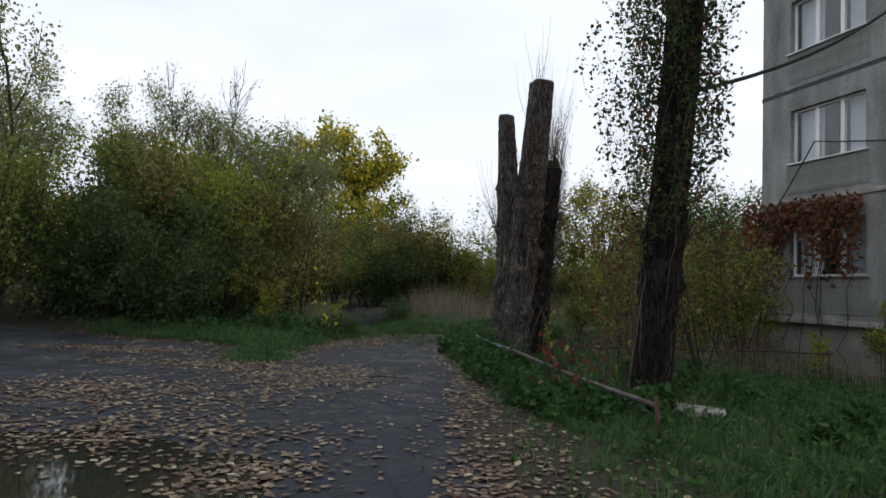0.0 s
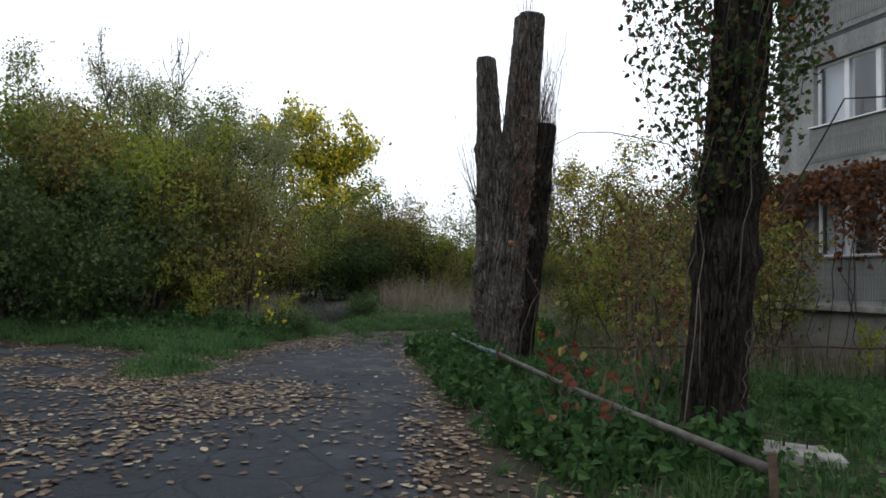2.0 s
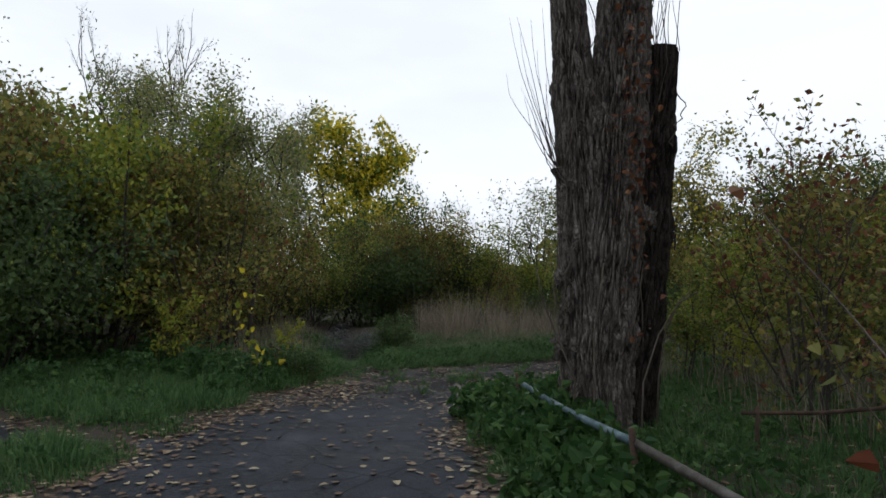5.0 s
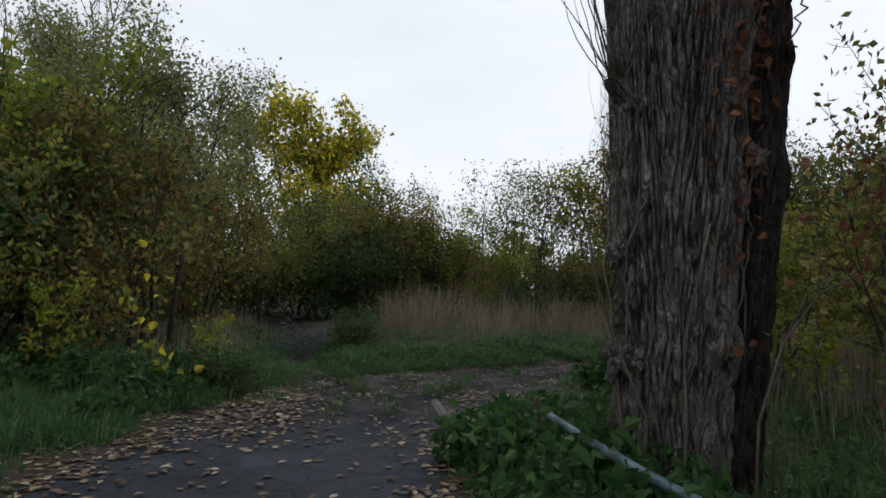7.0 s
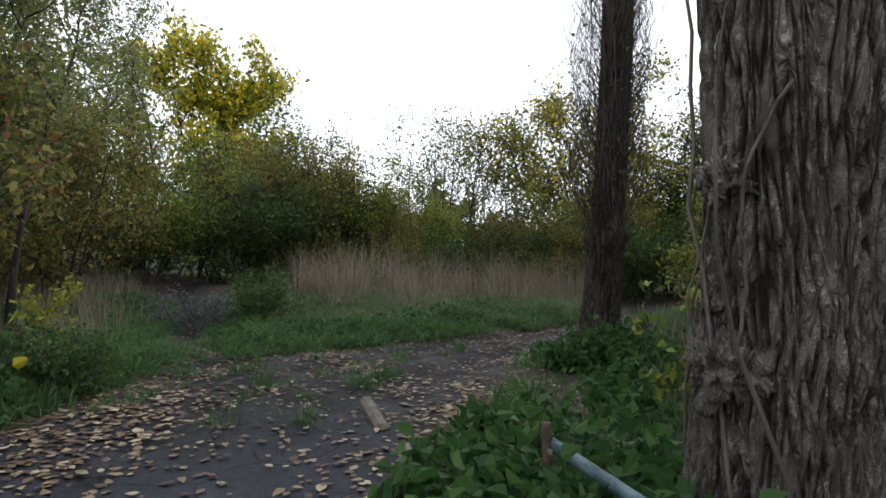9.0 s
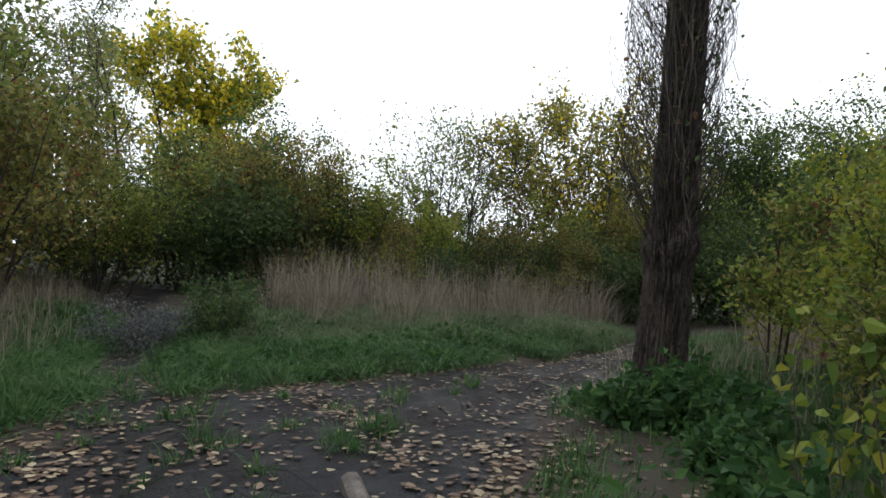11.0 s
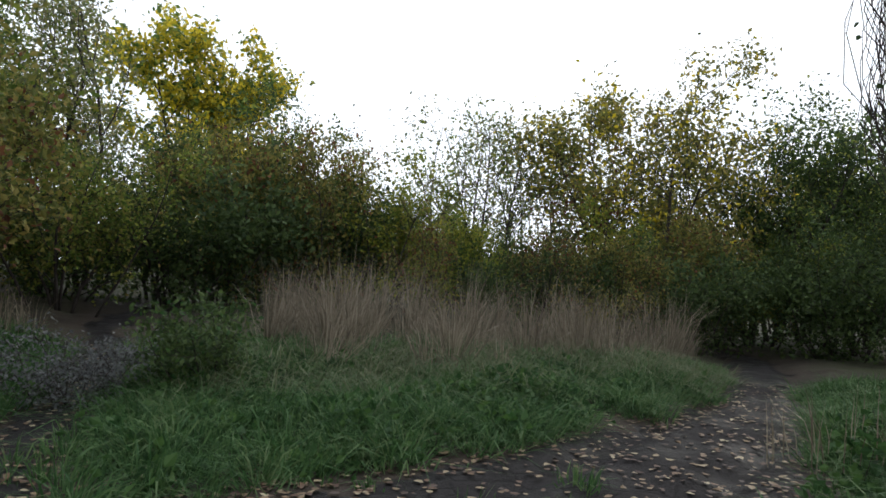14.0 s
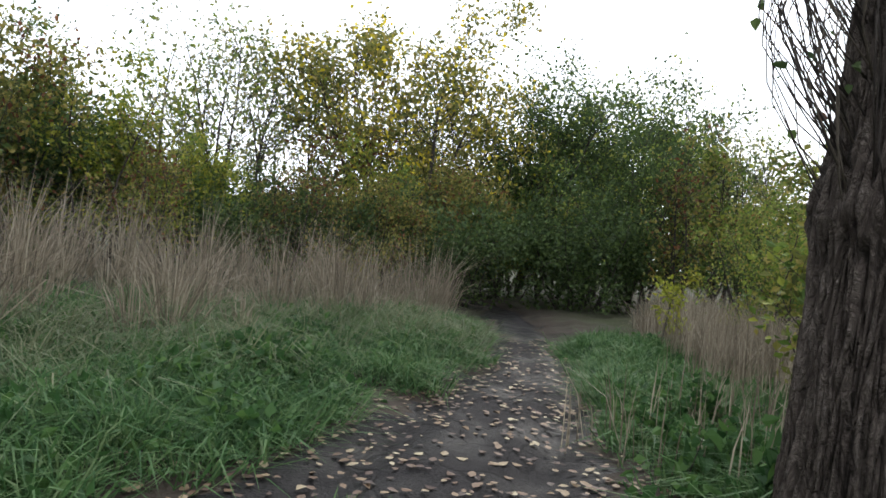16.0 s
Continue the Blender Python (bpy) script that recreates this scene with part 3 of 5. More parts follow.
part("climbing_leaves", leaf_cloud("climbing_leaves", ivy, 0.07, M_RUST, rng, 1.0, 0.8, True), stump)


# ---- poplars wrapped in shoots ----
def shooty_poplar(label, seed, x, y, r0, r1, h, lean, clean, leaves, radius, shoot_n, leaf_mat, second, knot, bark=M_BARK_DARK, topped=False):
    rng = np.random.default_rng(seed)
    ob = thing("poplar", label, "tree", "old poplars along the path")
    gz = ground_z(x, y)
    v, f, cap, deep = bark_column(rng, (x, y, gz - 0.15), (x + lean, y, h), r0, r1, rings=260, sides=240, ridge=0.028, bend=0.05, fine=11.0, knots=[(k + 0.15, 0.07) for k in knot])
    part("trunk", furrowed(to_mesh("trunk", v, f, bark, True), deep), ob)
    places = []
    for k in range(shoot_n):
        z = rng.uniform(clean, h * 0.95)
        cx = x + lean * z / h
        a = rng.uniform(0, 6.28)
        v, f = [], []
        rr = (r0 + (r1 - r0) * z / h) * 0.9
        p = Vector((cx + rr * math.cos(a), y + rr * math.sin(a), z))
        d = Vector((math.cos(a) * 0.6, math.sin(a) * 0.6, 0.6)).normalized()
        pts = [p.copy()]
        ln = rng.uniform(0.8, 2.6)
        for i in range(7):
            d = (d + Vector((0, 0, 0.36)) + Vector(rng.normal(size=3)) * 0.17).normalized()
            if math.hypot(p.x - cx, p.y - y) > radius:
                d = (d - Vector((math.cos(a), math.sin(a), 0)) * 0.4).normalized()
            p = p + d * ln / 7
            pts.append(p.copy())
        tube(v, f, pts, [0.0040 * (1 - 0.1 * i) for i in range(8)], 3)
        part("shoot", to_mesh("shoot", v, f, M_TWIG if k % 3 else M_VINE, True), ob)
        places += pts[1:]
    vines(rng, 9, lambda z: x + lean * z / h, y, lambda z: r0 + (r1 - r0) * z / h, clean if topped else 0.1, h * 0.8, ob, M_VINE, thick=0.0038, loose=0.06)
    if topped:
        lid = [(a, b, c + 0.01 * math.sin(40 * a)) for a, b, c in cap]
        mid = tuple(np.mean(np.array(lid), 0) + np.array([0, 0, 0.03]))
        part("sawn_face", to_mesh("sawn_face", lid + [mid], [(i, (i + 1) % len(lid), len(lid)) for i in range(len(lid))], M_CUT), ob)
        places += shoots(rng, "shoot", 60, (x + lean, y, h - 0.15), 0.14, 2.5, ob, M_TWIG, out=0.28, thick=0.0065)
    places = np.array([tuple(p) for p in places])
    n1 = int(leaves * 0.88)
    pick = places[rng.integers(len(places), size=leaves)] + rng.normal(size=(leaves, 3)) * 0.07
    part("foliage", leaf_cloud("foliage", pick[:n1], 0.05, leaf_mat, rng, 0.4, 0.8, True), ob)
    part("withered_foliage", leaf_cloud("withered_foliage", pick[n1:], 0.062, second, rng, 1.2, 0.7, True), ob)
    return ob


shooty_poplar("dark poplar trunk wrapped in leafy shoots and vines", 5, 2.74, 9.5, 0.225, 0.19, 8.5, 0.5, 1.8, 17000, 0.95, 300, M_CANOPY, M_RUST, [2.1, 1.5])
shooty_poplar("poplar with a sleeve of thin bare twigs around its trunk", 6, 2.86, 19.9, 0.21, 0.17, 5.2, 0.24, 1.45, 420, 0.42, 640, M_DARK, M_RUST, [1.45], M_BARK_BROWN, True)


# a long arching runner that hangs out of the first poplar
v, f = [], []
tube(v, f, [Vector(p) for p in ((2.75, 9.35, 1.9), (2.45, 8.9, 2.05), (2.05, 8.6, 2.26), (1.65, 8.6, 2.33), (1.47, 8.71, 2.35), (1.34, 8.9, 2.3), (1.17, 9.07, 2.29))], [0.005, 0.0045, 0.004, 0.0035, 0.003, 0.0025, 0.002], 5)
tagged(new("runner", to_mesh("runner", v, f, M_TWIG, True)), "long arching bare runner hanging out of the poplar", "twig")


# ---- pipe rail ----
def pipe_rail():
    ob = thing("pipe_rail", "low rusty steel pipe rail with flaking blue paint beside the path", "railing")
    a, b, c = Vector((2.25, 7.66, 0.37)), Vector((1.38, 12.55, 0.40)), Vector((0.86, 15.5, 0.42))
    for name, p, q, mat, lab in (("rail", a, b, M_PIPE, "grey bare steel pipe"), ("rail", b, c, M_PIPE_BLUE, "pipe with flaking blue paint")):
        v, f = [], []
        tube(v, f, [p.lerp(q, i / 8) + Vector((0, 0, -0.03 * math.sin(math.pi * i / 8))) for i in range(9)], [0.029] * 9, 10)
        part(name, to_mesh(name, v, f, mat, True), ob, lab)
    for p in (a, b, c):
        g = ground_z(p.x, p.y)
        v, f = [], []
        tube(v, f, [Vector((p.x + 0.02, p.y, g - 0.15)), Vector((p.x - 0.03, p.y - 0.03, p.z + 0.1))], [0.022, 0.022], 8)
        part("post", to_mesh("post", v, f, M_RUSTY, True), ob, "rusty steel post")
    return ob


pipe_rail()


# ---- kerb pieces and slab ----
def kerb(x, y, turn, length):
    ob = tagged(new("kerb_stone", box_mesh("kerb_stone", (-0.055, -length / 2, -0.12), (0.055, length / 2, 0.05), M_KERB, 0.03)), "weathered concrete edging stone sunk in the mud", "kerb", "edging stones")
    ob.matrix_basis = pose(x, y, ground_z(x, y), 0, 3, turn)


kerb(0.15, 17.7, 6, 0.95)
kerb(0.36, 16.5, 10, 0.7)
slab = tagged(new("concrete_slab", box_mesh("concrete_slab", (-0.33, -0.16, -0.1), (0.33, 0.16, 0.05), M_CONCRETE, 0.015)), "pale broken concrete slab lying in the grass", "slab")
slab.matrix_basis = pose(3.16, 9.08, ground_z(3.16, 9.08) + 0.04, 2, 3, -20)


def fence_behind():
    ob = thing("low_fence", "low thin dark pipe fence among the saplings", "fence")
    a, b = Vector((2.5, 13.6, 0.42)), Vector((8.2, 14.9, 0.40))
    v, f = [], []
    tube(v, f, [a.lerp(b, i / 8) + Vector((0, 0, -0.02 * math.sin(i * 1.9))) for i in range(9)], [0.017] * 9, 8)
    part("rail", to_mesh("rail", v, f, M_RUSTY, True), ob)
    for k in (0.02, 0.35, 0.68, 0.98):
        p = a.lerp(b, k)
        v, f = [], []
        tube(v, f, [Vector((p.x, p.y, ground_z(p.x, p.y) - 0.15)), Vector((p.x + 0.02, p.y, p.z + 0.05))], [0.018, 0.016], 8)
        part("post", to_mesh("post", v, f, M_RUSTY, True), ob)


fence_behind()

# wire handles cast into the slab
for k in (-0.2, 0.1):
    v, f = [], []
    tube(v, f, [Vector(p) for p in ((k, 0.02, 0.02), (k, 0.02, 0.11), (k + 0.02, 0.02, 0.125), (k + 0.13, 0.02, 0.125), (k + 0.15, 0.02, 0.11), (k + 0.15, 0.02, 0.02))], [0.006] * 6, 6)
    part("lifting_loop", to_mesh("lifting_loop", v, f, M_RUSTY, True), slab, "rusty bent wire loop")


def stick(name, pts, radius, mat, label):
    v, f = [], []
    tube(v, f, [Vector(p) for p in pts], [radius * (1 - 0.6 * i / len(pts)) for i in range(len(pts))], 5)
    tagged(new(name, to_mesh(name, v, f, mat, True)), label, name)


stick("stick", [(2.34, 9.1, ground_z(2.34, 9.1) - 0.03), (2.40, 9.12, 0.5), (2.48, 9.18, 0.95), (2.55, 9.29, 1.3)], 0.008, M_VINE, "pale dry stick leaning on the poplar")
g = 0.022
stick("stick", [(-0.9, 11.3, ground_z(-0.9, 11.3) + g), (-0.72, 11.36, ground_z(-0.72, 11.36) + g), (-0.5, 11.3, ground_z(-0.5, 11.3) + g), (-0.28, 11.22, ground_z(-0.28, 11.22) + g)], 0.013, M_TWIG, "dark fallen twig lying on the asphalt")
for k, (x, y, w) in enumerate(((1.42, 14.25, 0.1), (1.9, 14.4, 0.5), (1.28, 14.5, -0.35), (2.1, 14.6, 0.3))):
    z = ground_z(x, y)
    stick("stick", [(x, y, z - 0.05), (x + 0.04, y + 0.02, z + 0.5), (x + w * 0.4, y + 0.04, z + 0.95), (x + w * 0.75, y - 0.05, z + 1.25), (x + w, y - 0.18, z + (1.35 if k % 2 else 1.6))], 0.011, M_VINE, "long dry bramble cane arching before the old poplar")


# ---- apartment building ----
def apartment_building():
    ob = thing("apartment_building", "grey concrete panel apartment block with white windows", "building", m=pose(9.3, 20.2, 0, 0, 0, -72.2))
    # local x runs along the facade from its far corner, local y goes into the house, z is up
    W, STOREYS, SH, FLOOR, PW = 4.1, 4, 3.12, 1.08, 4.1
    cols = 5
    win_lo, win_hi, sill, high = 1.0, 3.26, 1.05, 1.5

    def put(name, lo, hi, mat, label="", bevel=0.01, parent=None):
        return part(name, box_mesh(name, lo, hi, mat, bevel), parent or ob, label)
    put("plinth", (-0.05, 0.10, -1.2), (cols * PW, 12, FLOOR - 0.2), M_PLINTH, "stained rendered plinth")
    put("plinth_ledge", (-0.12, -0.06, FLOOR - 0.2), (cols * PW, 0.3, FLOOR - 0.06), M_CONCRETE, "crumbling plinth ledge")
    put("end_wall", (0.0, 0.32, FLOOR - 0.06), (0.3, 12, FLOOR + STOREYS * SH), M_PANEL)
    put("back_wall", (0.3, 11.7, FLOOR - 0.06), (cols * PW, 12, FLOOR + STOREYS * SH), M_PANEL)
    put("roof", (-0.2, -0.2, FLOOR + STOREYS * SH), (cols * PW, 12.2, FLOOR + STOREYS * SH + 0.3), M_CONCRETE)
    for s in range(STOREYS):
        z = FLOOR + s * SH
        if s:
            put("slab_edge", (-0.05, -0.05 if s == 1 else 0.012, z - 0.06), (cols * PW, 0.3, z + 0.06), M_CONCRETE if s == 1 else M_TAR, "concrete string course" if s == 1 else "dark tarred panel joint")
        for c in range(cols):
            x = c * PW
            z0, z1 = z + 0.06 if s else z - 0.06, z + SH - 0.06
            x0, x1 = x + 0.02, x + PW - 0.02
            a, b = x + win_lo, x + win_hi
            w0, w1 = z + sill, z + sill + high
            panel = to_mesh("panel", *ring_geo(x0, x1, z0, z1, a, b, w0, w1, 0, 0.3), M_PANEL)
            part("panel", panel, ob, "weathered grey concrete panel")
            part("panel_joint", box_mesh("panel_joint", (x - 0.02, 0.02, z0), (x + 0.02, 0.3, z1), M_TAR), ob)
            if c < 2:
                apron = part("apron", box_mesh("apron", (a - 0.12, -0.008, z0 + 0.13), (b + 0.14, 0.01, w0 - 0.06), M_PANEL), ob, "ribbed concrete below the window")
                rib = box_mesh("rib", (0, -0.024, z0 + 0.15), (0.03, 0.0, w0 - 0.08), M_PANEL)
                for i in range(40):
                    part("rib", rib, apron, m=pose(a - 0.1 + i * 0.062, 0, 0))
            win = part("window", box_mesh("window", (a, 0.14, w0), (a + 0.06, 0.22, w1), M_FRAME, 0.006), ob, "white three-pane plastic window")
            for lo, hi in (((b - 0.06, 0.14, w0), (b, 0.22, w1)), ((a, 0.14, w0), (b, 0.22, w0 + 0.06)), ((a, 0.14, w1 - 0.06), (b, 0.22, w1))):
                part("window_frame", box_mesh("window_frame", lo, hi, M_FRAME, 0.006), win)
            for k in (1, 2):
                m = a + (b - a) * k / 3
                part("mullion", box_mesh("mullion", (m - 0.06, 0.135, w0 + 0.05), (m + 0.06, 0.225, w1 - 0.05), M_FRAME, 0.006), win)
            for k in range(3):
                m0, m1 = a + (b - a) * k / 3 + 0.06, a + (b - a) * (k + 1) / 3 - 0.06
                pane = part("pane", box_mesh("pane", (m0 - 0.02, 0.175, w0 + 0.05), (m1 + 0.02, 0.185, w1 - 0.05), M_GLASS), win)
                pane.visible_shadow = False
                if k != 1:
                    part("curtain", box_mesh("curtain", (m0 - 0.05, 0.40, w0), (m1 + 0.05, 0.42, w1), M_CURTAIN), win, "pale net curtain behind the glass")
            part("window_sill", box_mesh("window_sill", (a - 0.08, -0.09, w0 - 0.035), (b + 0.08, 0.14, w0), M_CONCRETE if s == 0 else M_FRAME, 0.006), win)
            part("room", joined("room", [box_geo((a - 0.3, 2.6, w0 - 0.4), (b + 0.3, 2.7, w1 + 0.3)), box_geo((a - 0.3, 0.32, w0 - 0.5), (b + 0.3, 2.6, w0 - 0.4))], M_ROOM), ob, "dim room behind the window")
    # withered creeper over the ground-floor window
    rng = np.random.default_rng(8)
    n = 1900
    cx = rng.uniform(-0.5, 3.3, n)
    cz = FLOOR + 0.4 + 2.75 * rng.beta(3.2, 1.5, n)
    keep = ~((cx > 0.95) & (cx < 1.7) & (cz < FLOOR + 2.35) & (rng.uniform(size=n) < 0.93))
    cy = -0.10 - np.abs(rng.normal(size=n)) * 0.14
    creeper = thing("creeper", "withered rust-brown creeper over a ground-floor window", "climber", m=ob.matrix_basis)
    part("leaves", leaf_cloud("leaves", np.stack([cx, cy, cz], -1)[keep], 0.13, M_RUST, rng, 0.8, 0.8, True), creeper)
    for k in range(9):
        v, f = [], []
        x0 = rng.uniform(0.2, 3.1)
        pts = [Vector((x0 + 0.15 * rng.normal(), -0.09, z)) for z in np.linspace(-0.2, FLOOR + 2.6, 9)]
        tube(v, f, pts, [0.012] * 9, 4)
        part("stem", to_mesh("stem", v, f, M_TWIG, True), creeper)
    return ob


building = apartment_building()


# ---- cables ----
def cable(name, pts, radius, label):
    pts = [Vector(p) for p in pts]
    v, f = [], []
    full = []
    for p, q in zip(pts, pts[1:]):
        sag = 0.03 * (q - p).length
        full += [p.lerp(q, i / 10) - Vector((0, 0, sag * 4 * (i / 10) * (1 - i / 10))) for i in range(10)]
    full.append(pts[-1])
    tube(v, f, full, [radius] * len(full), 6)
    tagged(new(name, to_mesh(name, v, f, M_CABLE, True)), label, "cable")


B = building.matrix_basis
cable("cable", [(3.02, 9.45, 3.9), B @ Vector((4.6, -0.2, 8.6))], 0.03, "thick black cable strung from tree to building")
cable("cable", [B @ Vector((9.0, -0.15, 4.9)), B @ Vector((1.9, -0.12, 5.7)), B @ Vector((0.1, -1.2, 2.0)), B @ Vector((-0.6, -2.5, -0.25))], 0.02, "black cable hanging down the facade into the grass")


# ---- trees and shrubs of the thicket ----
FAR = pose(0, -60, -40)
shrub = make_tree("shrub", "tall green and yellowing shrub in a thicket", "shrub", 21, 4.6, 9000, 0.10, M_GREEN, stems=7, spread=0.7, second=M_OLIVE, share=0.4, lean=0.35, kids=7, start=0.1, scatter=0.22, thick=0.008, taper=0.42)
olive = make_tree("shrub", "olive and brown autumn shrub with many thin stems", "shrub", 22, 4.4, 8000, 0.10, M_OLIVE, stems=8, spread=0.8, second=M_RUST, share=0.12, lean=0.3, kids=7, start=0.1, scatter=0.22, thick=0.007, taper=0.42)
dark = make_tree("shrub", "dense dark green shrub reaching down to the grass", "shrub", 23, 3.1, 11000, 0.11, M_DARK, stems=9, spread=0.8, lean=0.5, kids=8, start=0.05, scatter=0.22, thick=0.009, taper=0.5)
greytree = make_tree("tree", "slender grey-green tree with an open feathery crown", "tree", 24, 8.0, 8500, 0.10, M_GREY, stems=3, spread=0.4, second=M_GREEN, share=0.3, lean=0.12, kids=12, start=0.25, scatter=0.25, thick=0.010, taper=0.33, up=0.7, angle=0.7)
yellowtree = make_tree("tree", "yellow-green autumn tree with a broad loose crown", "tree", 25, 10.0, 15000, 0.22, M_YELLOW, stems=4, spread=0.6, second=M_GREEN, share=0.4, lean=0.30, kids=12, start=0.3, scatter=0.3, thick=0.012, taper=0.36, up=0.35, levels=3, low=0.2, angle=0.9)
sparse = make_tree("tree", "thin tree with sparse pale leaves against the sky", "tree", 26, 6.0, 3000, 0.11, M_GREY, stems=5, spread=0.8, second=M_GREEN, share=0.4, lean=0.2, kids=10, start=0.25, scatter=0.25, thick=0.008, taper=0.36, up=0.6, angle=0.8)
gold = make_tree("tree", "olive-gold autumn tree with a rounded loose crown", "tree", 27, 7.0, 12500, 0.13, M_OLIVE, stems=5, spread=0.6, second=M_YELLOW, share=0.16, lean=0.26, kids=13, start=0.25, scatter=0.24, thick=0.010, taper=0.40, up=0.3, angle=0.85)
deep = make_tree("tree", "dark green tree with a dense full crown", "tree", 28, 7.2, 8000, 0.14, M_DARK, stems=4, spread=0.6, second=M_GREEN, share=0.22, lean=0.25, kids=13, start=0.12, scatter=0.3, thick=0.012, taper=0.42, up=0.4)
sapling = make_tree("sapling", "slim young tree with thin yellow-green leaves", "sapling", 29, 4.2, 2200, 0.12, M_GREEN, stems=3, spread=0.35, second=M_OLIVE, share=0.5, lean=0.15, kids=9, start=0.2, scatter=0.15, thick=0.007, taper=0.36, up=0.6)
brush = make_tree("sapling", "brown half-bare sapling with withered leaves", "sapling", 30, 4.0, 1500, 0.11, M_OLIVE, stems=5, spread=0.5, second=M_RUST, share=0.3, lean=0.18, kids=9, start=0.15, scatter=0.15, thick=0.006, taper=0.36, up=0.6)
bare = make_tree("tree", "bare slender tree with fine upright twigs", "tree", 31, 8.5, 250, 0.09, M_GREY, stems=3, spread=0.3, lean=0.1, kids=14, start=0.3, scatter=0.1, thick=0.007, taper=0.3, up=0.9, angle=0.6)
bush = make_tree("bush", "small round dark green bush in the grass", "bush", 32, 1.15, 3200, 0.075, M_DARK, stems=9, spread=0.35, second=M_NETTLE, share=0.08, lean=0.6, kids=7, start=0.05, scatter=0.10, thick=0.010, taper=0.5)

greybush = make_tree("bush", "small grey dry bush of fine twigs", "bush", 33, 1.15, 3200, 0.055, M_DUSTY, stems=12, spread=0.4, lean=0.7, kids=9, start=0.05, scatter=0.09, thick=0.008, taper=0.5)

limeshrub = make_tree("shrub", "slender shrub with bright yellow-green autumn leaves", "shrub", 35, 4.8, 4600, 0.115, M_GREEN, stems=4, spread=0.5, second=M_LIME, share=0.5, lean=0.25, kids=9, start=0.12, scatter=0.18, thick=0.008, taper=0.4, up=0.45)

ysap = make_tree("sapling", "small sapling with bright yellow-green leaves", "sapling", 34, 2.6, 330, 0.13, M_LIME, stems=2, spread=0.2, lean=0.3, kids=7, start=0.25, scatter=0.08, thick=0.007, taper=0.4, up=0.3, near=True)

